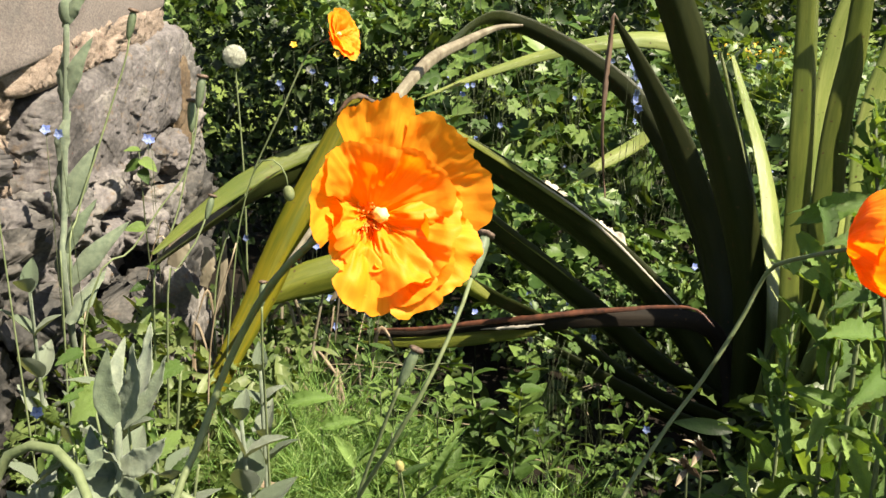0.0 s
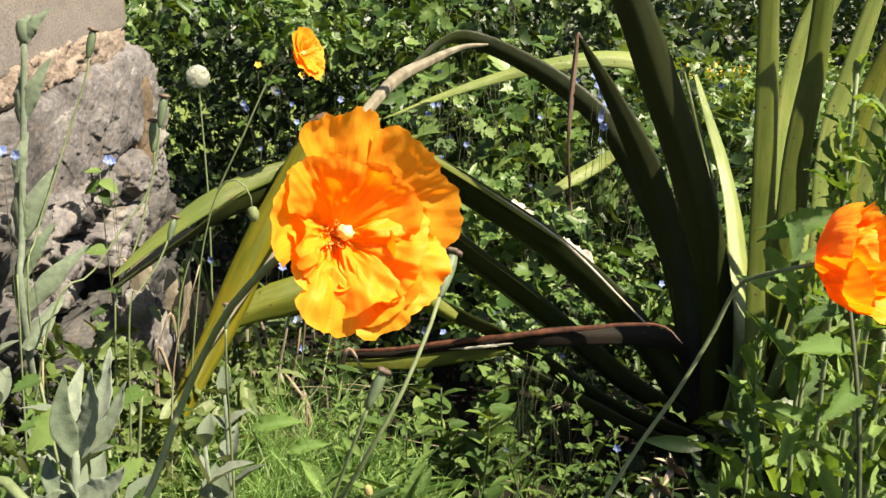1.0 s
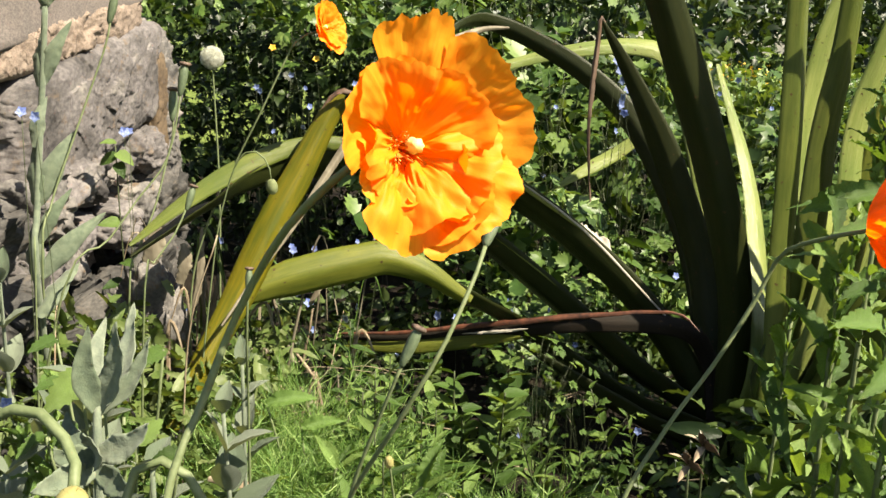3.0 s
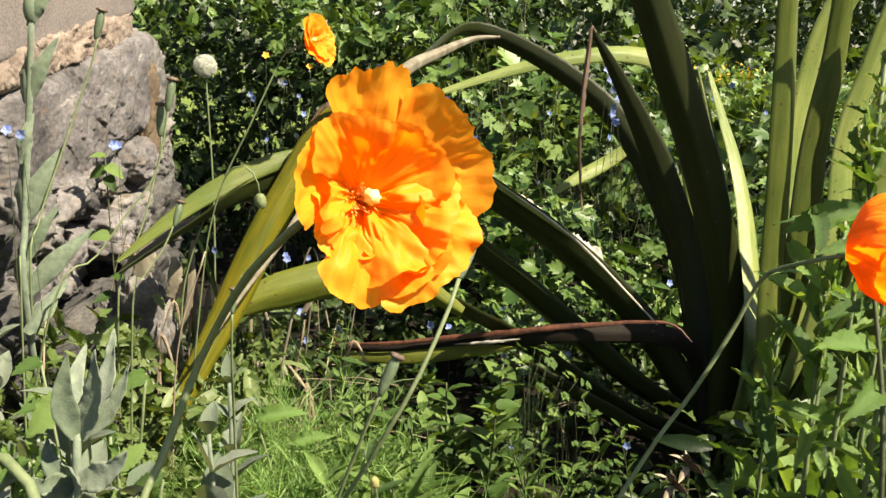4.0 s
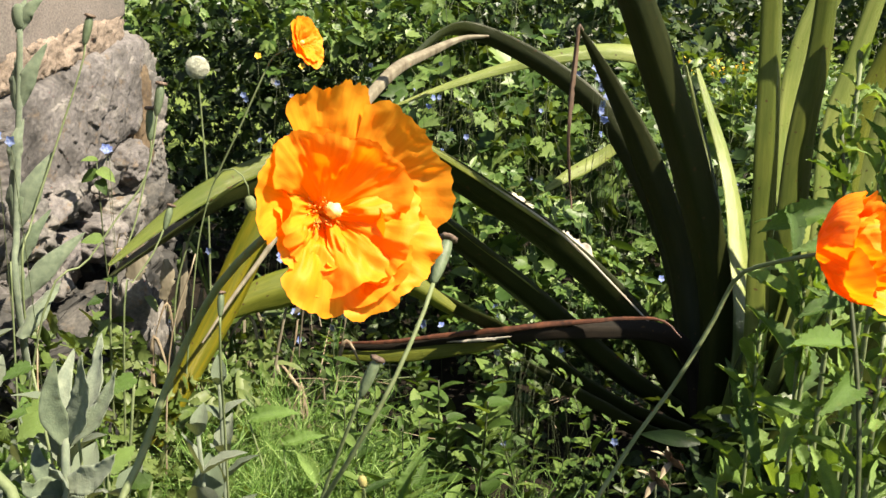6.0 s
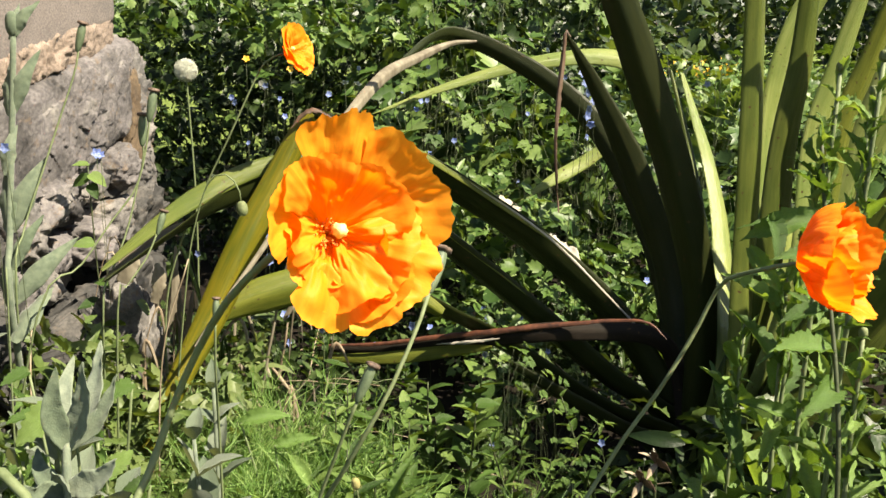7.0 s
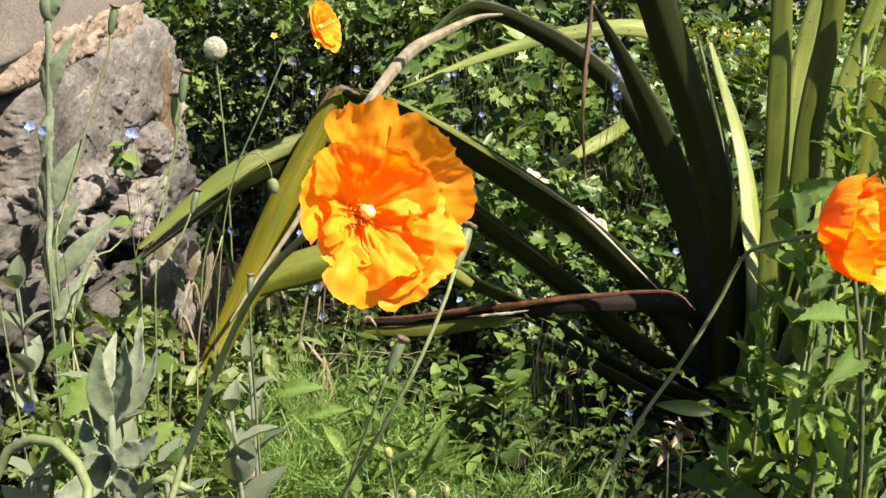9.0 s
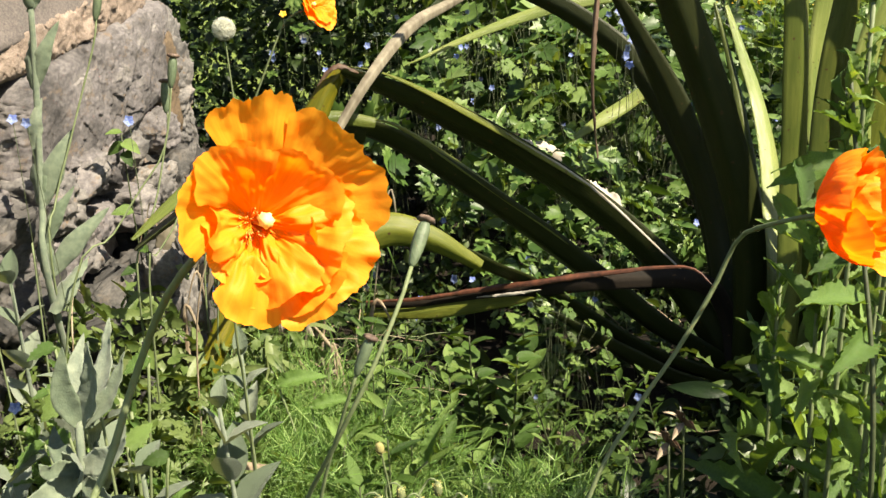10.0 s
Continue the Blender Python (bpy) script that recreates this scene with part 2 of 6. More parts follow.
def link(name, me, parent=None, label="", m=None):
    ob = new(name, me)
    if parent is not None:
        ob.parent = parent
    if m is not None:
        ob.matrix_basis = m
    if label:
        ob["label"] = label
    return ob


def thing(name, at, label, category, group="", kind=""):
    ob = new(name)
    ob.location = at
    ob.empty_display_size = 0.02
    return tagged(ob, label, category, group, kind)


def curve_points(pts, n):
    """A smooth line through the control points."""
    p = np.array(pts, float)
    p = np.vstack([2 * p[0] - p[1], p, 2 * p[-1] - p[-2]])
    seg = np.linalg.norm(np.diff(p[1:-1], axis=0), axis=1)
    cum = np.r_[0, np.cumsum(seg)]
    out = []
    for s in np.linspace(0, cum[-1], n):
        i = min(int(np.searchsorted(cum, s, "right")) - 1, len(seg) - 1)
        u = (s - cum[i]) / seg[i]
        a, b, c, d = p[i:i + 4]
        out.append(0.5 * (2 * b + (c - a) * u + (2 * a - 5 * b + 4 * c - d) * u * u + (3 * b - a - 3 * c + d) * u ** 3))
    return np.array(out)


def unit(v):
    return v / np.maximum(np.linalg.norm(v, axis=-1, keepdims=True), 1e-9)


def tube(pts, radius, n=24, sides=7, rough=0.0, seed=0):
    """A stem along the points; radius at the foot and at the top, or one radius."""
    c = curve_points(pts, n)
    t = unit(np.gradient(c, axis=0))
    ref = np.array((0.31, 0.9, 0.2)) if abs(t[:, 1]).mean() < 0.8 else np.array((1.0, 0.1, 0.2))
    a = unit(np.cross(t, ref))
    b = np.cross(t, a)
    r0, r1 = radius if isinstance(radius, tuple) else (radius, radius)
    r = np.linspace(r0, r1, n)[:, None]
    if rough:
        rng = np.random.default_rng(seed)
        r = r * (1 + rough * rng.normal(size=(n, 1)))
    rings = [c + r * (math.cos(k) * a + math.sin(k) * b) for k in np.arange(sides) * 2 * math.pi / sides]
    verts = np.stack(rings, 1).reshape(-1, 3)
    faces = [(i * sides + k, i * sides + (k + 1) % sides, (i + 1) * sides + (k + 1) % sides, (i + 1) * sides + k)
             for i in range(n - 1) for k in range(sides)]
    faces += [tuple(range(sides))[::-1], tuple(range((n - 1) * sides, n * sides))]
    return verts, faces


def joined(pieces):
    verts, faces, off = [], [], 0
    for v, f in pieces:
        verts.append(np.asarray(v))
        faces += [tuple(i + off for i in q) for q in f]
        off += len(v)
    return np.vstack(verts), faces


def strap(pts, width, face, fold=0.25, taper=(0.7, 0.0), n=40, thick=0.0016, wave=0.0, seed=0, twist=0.0, torn=0.0, point=0.45):
    """A strap leaf: a keeled blade along the points whose broad side looks to `face`; taper: width at foot and at tip, against the middle."""
    rng = np.random.default_rng(seed)
    c = curve_points(pts, n)
    t = unit(np.gradient(c, axis=0))
    face = np.atleast_2d(np.array(face, float))
    face = np.stack([np.interp(np.linspace(0, 1, n), np.linspace(0, 1, len(face)), face[:, k]) for k in range(3)], 1)
    side = unit(np.cross(face, t))
    up = unit(np.cross(t, side))
    if twist:
        a = np.linspace(0, twist, n)[:, None]
        side, up = np.cos(a) * side + np.sin(a) * up, np.cos(a) * up - np.sin(a) * side
    s = np.linspace(0, 1, n)
    if not isinstance(width, (int, float)):
        width = np.interp(s, np.linspace(0, 1, len(width)), width)
    w = np.minimum(taper[0] + (1 - taper[0]) * np.clip(s / 0.35, 0, 1) ** 0.7, taper[1] + (1 - taper[1]) * np.clip((1 - s) / point, 0, 1) ** 0.75) * width
    across = np.linspace(-1, 1, 9)
    phase = rng.uniform(0, 6.28, 3)
    top, low, uvs = [], [], []
    for j, q in enumerate(across):
        edge = abs(q) ** 1.3
        ripple = wave * (np.sin(s * 17 + phase[0] + 2 * q) + 0.6 * np.sin(s * 41 + phase[1])) * edge
        half = w / 2
        if torn and abs(q) > 0.9:
            half = half * (1 - torn * (rng.random(n) ** 3))
        base = c + side * (half * q)[:, None] + up * (-(fold * w / 2 * edge) + ripple)[:, None]
        top.append(base + up * (thick / 2 * (1 - 0.7 * abs(q))))
        low.append(base - up * (thick / 2 * (1 - 0.7 * abs(q))))
        uvs.append(np.stack([s * np.linalg.norm(np.diff(c, axis=0), axis=1).sum() / 0.3, np.full(n, (q + 1) / 2)], 1))
    m = len(across)
    top, low, uvs = np.stack(top, 1).reshape(-1, 3), np.stack(low, 1).reshape(-1, 3), np.stack(uvs, 1).reshape(-1, 2)
    k = n * m
    faces = []
    for i in range(n - 1):
        for j in range(m - 1):
            a = i * m + j
            faces += [(a, a + 1, a + m + 1, a + m), (k + a, k + a + m, k + a + m + 1, k + a + 1)]
        a, b = i * m, i * m + m - 1
        faces += [(a, a + m, k + a + m, k + a), (b, k + b, k + b + m, b + m)]
    return np.vstack([top, low]), faces, np.vstack([uvs, uvs])


def blade(length, width, shape="ovate", teeth=0, rise=0.25, fold=0.2, rows=7, droop=0.5, seed=0):
    """A small leaf from the origin along +y, face up +z."""
    rng = np.random.default_rng(seed)
    if teeth:
        rows = teeth * 2 + 1
    verts, faces = [], []
    for i in range(rows):
        s = i / (rows - 1)
        if shape == "lance":
            w = math.sin(math.pi * min(1, 0.04 + s * 0.96) ** 0.75) ** 0.9
        elif shape == "spoon":
            w = math.sin(math.pi * min(1, 0.03 + s * 0.97) ** 1.5) ** 0.8 + 0.08 * (1 - s)
        else:
            w = math.sin(math.pi * min(1, 0.05 + s * 0.95) ** 0.62) ** 0.8
        if teeth:
            w *= 1.0 if i % 2 else (0.76 if teeth < 9 else 0.85)
        w = max(w, 0.03) * width / 2
        y = length * (s - 0.12 * droop * s * s)
        z = length * (rise * s - droop * 0.55 * s * s)
        jig = rng.normal() * (0.028 if teeth else 0.012) * length
        verts += [(-w, y - (0.03 * length if teeth and i % 2 == 0 else 0), z + fold * w + jig), (-w * 0.5, y, z + fold * w * 0.35), (0, y, z - fold * 0.1 * w),
                  (w * 0.5, y, z + fold * w * 0.35), (w, y - (0.03 * length if teeth and i % 2 == 0 else 0), z + fold * w - jig)]
    for i in range(rows - 1):
        for j in range(4):
            a = i * 5 + j
            faces.append((a, a + 1, a + 6, a + 5))
    return np.array(verts), faces


def lobed(size, lobes=5, depth=0.5, seed=0, cup=0.25):
    """A palmate, toothed leaf whose stalk ends at the origin; it spreads along +y, face up."""
    rng = np.random.default_rng(seed)
    pts = []
    per = 8
    for i in range(lobes * per + 1):
        u = i / (lobes * per)
        a = math.radians(-60 + 300 * u)
        k = (i % per) / per
        lobe = abs(math.sin(math.pi * k)) ** 0.75 if i % per else 0.0
        mid = 1 - 0.38 * abs(u - 0.5) * 2
        r = size * 0.62 * mid * ((1 - depth) + depth * lobe) * (1.0 + (0.10 if i % 2 else -0.06)) * (1 + 0.06 * rng.normal())
        pts.append((r * math.cos(a), r * math.sin(a) * 1.05, cup * r * r / size * 1.4 * math.cos(a * 2) + 0.05 * size * rng.normal() * 0.4))
    mids = [(0.5 * x, 0.5 * y, 0.45 * z - 0.02 * size * (1 if i % per == 0 else 0)) for i, (x, y, z) in enumerate(pts)]
    n = len(pts)
    verts = [(0, 0, 0)] + mids + pts
    faces = [(0, 1 + i, 2 + i) for i in range(n - 1)] + [(1 + i, 1 + n + i, 2 + n + i, 2 + i) for i in range(n - 1)]
    v = np.array(verts)
    v[:, 1] += size * 0.25
    v[0, 1] = size * 0.05
    return v, faces


def leaflet(length, width, fold=0.25, bend=0.2):
    """A small leaflet with three points a side, along +y."""
    rib = [(0, 0), (0, 0.40), (0, 0.68), (0, 1.0)]
    rim = [(0.34, 0.16), (0.50, 0.47), (0.31, 0.46), (0.36, 0.75), (0.15, 0.74)]
    verts = [(0.0, y, 0.0) for _, y in rib] + [(x, y, 0.0) for x, y in rim] + [(-x, y, 0.0) for x, y in rim]
    verts = [(x * width, y * length, fold * abs(x) * width - bend * length * y * y) for x, y, _ in verts]
    faces = []
    for o, flip in ((4, False), (9, True)):
        for q in ((0, o, o + 1, 1), (1, o + 1, o + 2), (1, o + 2, o + 3, 2), (2, o + 3, o + 4), (2, o + 4, 3)):
            faces.append(q[::-1] if flip else q)
    return np.array(verts), faces


def cut_leaf(seed=0, pairs=2):
    """A divided leaf of toothed leaflets on one rib, of size 1, along +y."""
    rng = np.random.default_rng(seed)
    pieces = []
    def put(at, angle, length, tilt):
        v, f = leaflet(length, length * rng.uniform(0.78, 0.95), 0.3, rng.uniform(0.1, 0.35))
        v = v @ np.array(Matrix.Rotation(tilt, 3, "Y")).T @ np.array(Matrix.Rotation(angle, 3, "Z")).T
        pieces.append((v + at, f))
    put((0, 0.52, 0), 0.0, 0.50, 0.0)
    for k in range(pairs):
        y = 0.50 - 0.30 * k
        for side in (-1, 1):
            put((0.0, y, -0.01), side * (0.85 + 0.25 * k + rng.uniform(-0.1, 0.1)), (0.44 - 0.06 * k) * rng.uniform(0.9, 1.1), side * rng.uniform(-0.1, 0.5))
    return joined(pieces)


def turned(normal, heading):
    """Matrices (n, 3, 3) whose z is the normal and whose y runs to the heading."""
    z = unit(normal)
    y = unit(heading - (heading * z).sum(-1, keepdims=True) * z)
    return np.stack([np.cross(y, z), y, z], -1)


def scatter(name, shapes, places, normals, headings, sizes, mat, label, category, seed=0, parent=None):
    """Very many leaves in one mesh: each shape is (verts, faces) of size 1."""
    rng = np.random.default_rng(seed)
    pick = rng.integers(0, len(shapes), len(places))
    rot = turned(np.asarray(normals, float), np.asarray(headings, float))
    allv, loops, starts, totals, off = [], [], [], [], 0
    lo = 0
    for k, (v, f) in enumerate(shapes):
        idx = np.nonzero(pick == k)[0]
        if not len(idx):
            continue
        vv = np.einsum("nij,vj->nvi", rot[idx], v) * np.asarray(sizes)[idx, None, None] + np.asarray(places)[idx, None, :]
        allv.append(vv.reshape(-1, 3))
        flat = np.concatenate([np.array(q) for q in f])
        lens = np.array([len(q) for q in f])
        base = off + np.arange(len(idx)) * len(v)
        loops.append((base[:, None] + flat[None]).ravel())
        totals.append(np.tile(lens, len(idx)))
        off += len(idx) * len(v)
    verts, loops, totals = np.vstack(allv), np.concatenate(loops), np.concatenate(totals)
    me = bpy.data.meshes.new(name)
    me.vertices.add(len(verts))
    me.vertices.foreach_set("co", verts.astype(np.float32).ravel())
    me.loops.add(len(loops))
    me.loops.foreach_set("vertex_index", loops.astype(np.int32))
    me.polygons.add(len(totals))
    me.polygons.foreach_set("loop_start", np.r_[0, np.cumsum(totals)[:-1]].astype(np.int32))
    me.update(calc_edges=True)
    me.shade_smooth()
    me.materials.append(mat)
    ob = link(name, me, parent)
    if parent is None:
        tagged(ob, label, category, kind="stuff")
    return ob


def leaf_mess(rng, n, lift=0.8, spread=0.75):
    """Normals that look mostly up and to the light, and headings all round."""
    normals = unit(np.array((0.12, -0.25, lift)) + spread * rng.normal(size=(n, 3)))
    normals[:, 2] = np.abs(normals[:, 2])
    return normals, unit(rng.normal(size=(n, 3)) * (1, 1, 0.5) + (0, 0, -0.25))


OVATE = [blade(1, 0.62, "ovate", seed=k, droop=0.3 + 0.2 * k) for k in range(3)]
LANCE = [blade(1, 0.26, "lance", seed=k, droop=0.3 + 0.25 * k) for k in range(3)]
LOBED = [lobed(1.0, 5, 0.55, k) for k in range(3)] + [lobed(1.0, 3, 0.5, 9)]
CUT = [cut_leaf(k, 2 - k % 2) for k in range(4)]
PLAIN = [leaflet(1.0, 0.72, 0.25, 0.3), leaflet(1.0, 0.55, 0.3, 0.5)]
TOOTHED = [blade(1, 0.36, "lance", teeth=6, seed=k, droop=0.35 + 0.2 * k) for k in range(3)]


# ---- ground ----
def build_ground():
    xs = np.r_[-400, -120, -40, -15, -6, np.linspace(-3, 4, 71), 6, 15, 40, 120, 400]
    ys = np.r_[-400, -120, -40, -12, -4, -1.5, np.linspace(-0.6, 5, 57), 6, 8, 12, 20, 40, 120, 400]
    verts = []
    for y in ys:
        for x in xs:
            z = 0.025 * noise.noise((x * 1.7, y * 1.7, 0)) + 0.012 * noise.noise((x * 7, y * 7, 3)) if -3 < x < 4 and -0.6 < y < 5 else 0.0
            verts.append((x, y, z - 0.01))
    n = len(xs)
    faces = [(j * n + i, j * n + i + 1, (j + 1) * n + i + 1, (j + 1) * n + i) for j in range(len(ys) - 1) for i in range(n - 1)]
    ob = link_mesh("ground", verts, faces, SOIL)
    tagged(ob, "dark garden soil running out to a sunny lawn", "ground", kind="structure")


build_ground()


# ---- the low wall ----
def rock(size, seed, rough=0.12, round_=5.0, cuts=22, scale=9.0):
    """A rough stone: a box with rounded corners whose faces are broken into chipped facets."""
    verts, faces, index = [], [], {}
    cuts = (cuts,) * 3 if isinstance(cuts, int) else cuts
    def corner(p):
        key = tuple(round(c, 4) for c in p)
        if key not in index:
            index[key] = len(verts)
            verts.append(p)
        return index[key]
    for axis in range(3):
        na, nb = cuts[(axis + 1) % 3], cuts[(axis + 2) % 3]
        for sign in (-1, 1):
            for i in range(na):
                for j in range(nb):
                    quad = []
                    for a, b in ((i, j), (i + 1, j), (i + 1, j + 1), (i, j + 1)):
                        p = [0, 0, 0]
                        p[axis], p[(axis + 1) % 3], p[(axis + 2) % 3] = sign, -1 + 2 * a / na, -1 + 2 * b / nb
                        quad.append(corner(tuple(p)))
                    faces.append(tuple(quad if sign > 0 else quad[::-1]))
    out = []
    small = min(min(size), 0.12)
    for p in verts:
        v = Vector(p)
        v /= sum(abs(c) ** round_ for c in p) ** (1 / round_)
        q = Vector((v.x * size[0] / 2, v.y * size[1] / 2, v.z * size[2] / 2))
        s = q * scale + Vector((seed * 7.3, seed * 3.1, seed))
        s.y *= 0.75
        s += 0.12 * noise.noise_vector(s * 1.7)
        bump = 0.25 * noise.noise(s * 0.6)
        for k, (f, amount) in enumerate(((0.55, 0.75), (1.5, 0.40), (3.4, 0.14))):
            cell = noise.voronoi(s * f)[1][0]
            tilt = noise.noise_vector(cell * 5.7)
            bump += amount * (0.8 * noise.noise(cell * 3.3) + 2.1 * tilt.dot(s * f - cell))
        bump += 0.12 * noise.noise(s * 6.1) + 0.05 * noise.noise(s * 15) - 0.14 * max(0.0, 0.12 - abs(noise.noise(s * 0.9 + Vector((4, 2, 1))))) / 0.12
        out.append(q + q.normalized() * bump * rough * small)
    return out, faces


def build_wall():
    wall = thing("garden_wall", (-0.66, 1.35, 0.0), "low rubble stone wall with crumbling mortar and a grey concrete coping", "wall", kind="structure")
    at = np.array((-0.66, 1.35, 0.0))
    def put(name, centre, size, seed, mat, rough, label="", climb=0.0, **more):
        v, f = rock(size, seed, rough, **more)
        v = np.array(v)
        v[:, 2] += climb * v[:, 1]
        ob = link_mesh(name, v + centre - at, f, mat, wall, label)
        return ob
    # mortar heart of the wall
    put("mortar_core", np.array((-0.735, 1.33, 0.36)), (0.28, 1.14, 0.68), 3, MORTAR, 0.2, "crumbling sandy mortar", round_=9.0, cuts=(20, 90, 60), scale=30.0)
    put("mortar_joint", np.array((-0.60, 1.46, 0.697)), (0.126, 0.68, 0.072), 5, MORTAR, 0.12, "crumbling sandy mortar", 0.13, round_=5.0, cuts=(24, 180, 26), scale=70.0)
    put("mortar_joint", np.array((-0.625, 1.125, 0.59)), (0.11, 0.06, 0.24), 6, MORTAR, 0.35, "crumbling sandy mortar", round_=4.0, cuts=(20, 24, 60), scale=60.0)
    # stones
    put("stone", np.array((-0.605, 1.52, 0.59)), (0.16, 0.68, 0.185), 11, ROCK, 0.075, "large rough grey stone", 0.15, round_=8.0, cuts=(30, 190, 84), scale=26.0)
    put("stone", np.array((-0.60, 1.865, 0.55)), (0.17, 0.09, 0.34), 22, WEATHERED, 0.22, "upright weathered stone, brown and grey", round_=4.0, cuts=(24, 34, 90), scale=24.0)
    put("stone", np.array((-0.553, 1.81, 0.56)), (0.06, 0.07, 0.22), 23, TAN_STONE, 0.12, "thin tan slate", round_=6.0, cuts=(16, 20, 44), scale=18.0)
    put("stone", np.array((-0.615, 0.94, 0.55)), (0.16, 0.30, 0.20), 12, ROCK, 0.25, cuts=(20, 60, 44), scale=17.0)
    for k, (y, z, dy, dz) in enumerate(((1.10, 0.47, 0.13, 0.075), (1.22, 0.455, 0.11, 0.09), (1.335, 0.475, 0.12, 0.07), (1.45, 0.46, 0.11, 0.085), (1.57, 0.475, 0.13, 0.075), (1.69, 0.485, 0.10, 0.08),
                                        (1.17, 0.37, 0.15, 0.085), (1.31, 0.365, 0.12, 0.08), (1.42, 0.375, 0.10, 0.07), (1.53, 0.37, 0.13, 0.08), (1.66, 0.385, 0.12, 0.085))):
        put("stone", np.array((-0.592 + 0.022 * ((k * 7) % 4 - 1.5) / 1.5, y, z)), (0.15, dy, dz), 40 + k, (ROCK, WEATHERED, ROCK)[k % 3], 0.26, "", 0.12 * ((k % 3) - 1), round_=4.6, cuts=(20, 30, 24), scale=26.0)
    put("stone", np.array((-0.595, 1.82, 0.31)), (0.17, 0.20, 0.20), 14, SLATE, 0.4, cuts=(18, 50, 40), scale=16.0)
    put("stone", np.array((-0.60, 1.07, 0.40)), (0.17, 0.24, 0.13), 15, SLATE, 0.4, "dark grey slate stone", cuts=(18, 50, 30), scale=16.0)
    put("stone", np.array((-0.575, 1.20, 0.25)), (0.17, 0.34, 0.15), 16, SLATE, 0.5, cuts=(18, 60, 30), scale=16.0)
    put("stone", np.array((-0.575, 1.56, 0.22)), (0.17, 0.34, 0.18), 17, SLATE, 0.3, cuts=(18, 60, 36), scale=16.0)
    put("stone", np.array((-0.61, 0.88, 0.29)), (0.17, 0.26, 0.28), 18, SLATE, 0.4, cuts=(18, 50, 50), scale=16.0)
    put("stone", np.array((-0.575, 1.10, 0.08)), (0.17, 0.50, 0.16), 19, SLATE, 0.5, cuts=(18, 60, 30), scale=16.0)
    put("stone", np.array((-0.575, 1.62, 0.06)), (0.17, 0.50, 0.14), 20, SLATE, 0.5, cuts=(18, 60, 30), scale=16.0)
    # coping slab, its underside climbing with the wall
    v, f = rock((0.36, 1.22, 0.34), 21, 0.03, 44.0, (30, 60, 40), 7.0)
    slope = 0.14
    out = []
    for p in v:
        q = np.array(p) + np.array((-0.72, 1.165, 0.835))
        q[2] += slope * (q[1] - 1.15) * (1 if q[2] < 0.835 else 0.5)
        out.append(q - at)
    link_mesh("coping_slab", out, f, CONCRETE, wall, "grey pink concrete coping slab")


build_wall()


def build_leaning_stone():
    v, f = rock((0.075, 0.07, 0.28), 31, 0.5, 3.5, 30, 20.0)
    ob = link_mesh("edging_stone", [np.array(p) for p in v], f, WEATHERED)
    ob.location, ob.rotation_euler = (-0.405, 1.30, 0.235), (0.15, -0.12, 0.5)
    tagged(ob, "upright grey slate stone leaning in the bed", "stone")
    v, f = rock((0.16, 0.14, 0.20), 33, 0.6, 3.5, 24, 12.0)
    ob = link_mesh("edging_stone", [np.array(p) for p in v], f, SLATE)
    ob.location = (-0.44, 1.32, 0.05)
    tagged(ob, "dark slate stone half sunk in soil", "stone")


build_leaning_stone()


# ---- the flax plant ----
FLAX_AT = np.array((0.475, 1.33, 0.0))
flax = thing("flax_plant", FLAX_AT, "large flax plant with arching leathery green strap leaves", "plant")


def flax_leaf(pts, width, face, mat, label="", foot=True, **more):
    pts = [np.array(p) for p in pts]
    if foot:
        low = pts[0] * (0.35, 0.35, 0) + FLAX_AT * (0.65, 0.65, 0)
        pts = [low + np.array((0, 0, -0.01))] + pts
    v, f, uv = strap(pts, width, face, **more)
    return link_mesh("leaf", v - FLAX_AT, f, mat, flax, label, uv)


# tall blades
# the darkest two carry their shade in the leaf colour
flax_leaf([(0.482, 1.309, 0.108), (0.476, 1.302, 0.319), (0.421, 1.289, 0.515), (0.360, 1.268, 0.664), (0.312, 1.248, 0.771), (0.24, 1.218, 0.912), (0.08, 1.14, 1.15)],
          0.056, (-0.35, -1, -0.35), STRAP_SHADED, "folded strap leaf, shade put into its dark green", fold=0.55, taper=(0.55, 0.3), seed=1)
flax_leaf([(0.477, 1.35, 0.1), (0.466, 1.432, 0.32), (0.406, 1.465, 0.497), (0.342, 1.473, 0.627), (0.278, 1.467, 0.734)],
          0.05, (-0.4, -1, -0.4), STRAP_SHADED, "shade-darkened strap leaf with a brown broken tip", fold=0.3, point=0.3, taper=(0.6, 0.08), seed=2)
flax_leaf([(0.539, 1.305, 0.203), (0.558, 1.418, 0.33), (0.566, 1.492, 0.427), (0.559, 1.552, 0.516), (0.54, 1.588, 0.591), (0.519, 1.62, 0.668)],
          0.078, (0.6, -1, 0.3), STRAP_PALE_LIT, "pale split strap leaf in the sun", fold=0.25, taper=(0.8, 0.12), point=0.9, seed=3)
flax_leaf([(0.526, 1.336, 0.212), (0.538, 1.46, 0.339), (0.536, 1.514, 0.433), (0.524, 1.578, 0.55), (0.499, 1.627, 0.673)],
          0.03, (0.0, -1, 0.2), STRAP, fold=0.4, taper=(0.8, 0.15), point=0.8, seed=33)

flax_leaf([(0.517, 1.221, 0.144), (0.521, 1.232, 0.4), (0.517, 1.232, 0.564), (0.504, 1.225, 0.756), (0.482, 1.194, 0.935), (0.44, 1.15, 1.05)],
          0.05, (0.55, -1, 0.15), STRAP, "upright green strap leaf", fold=0.45, taper=(0.8, 0.5), seed=5)
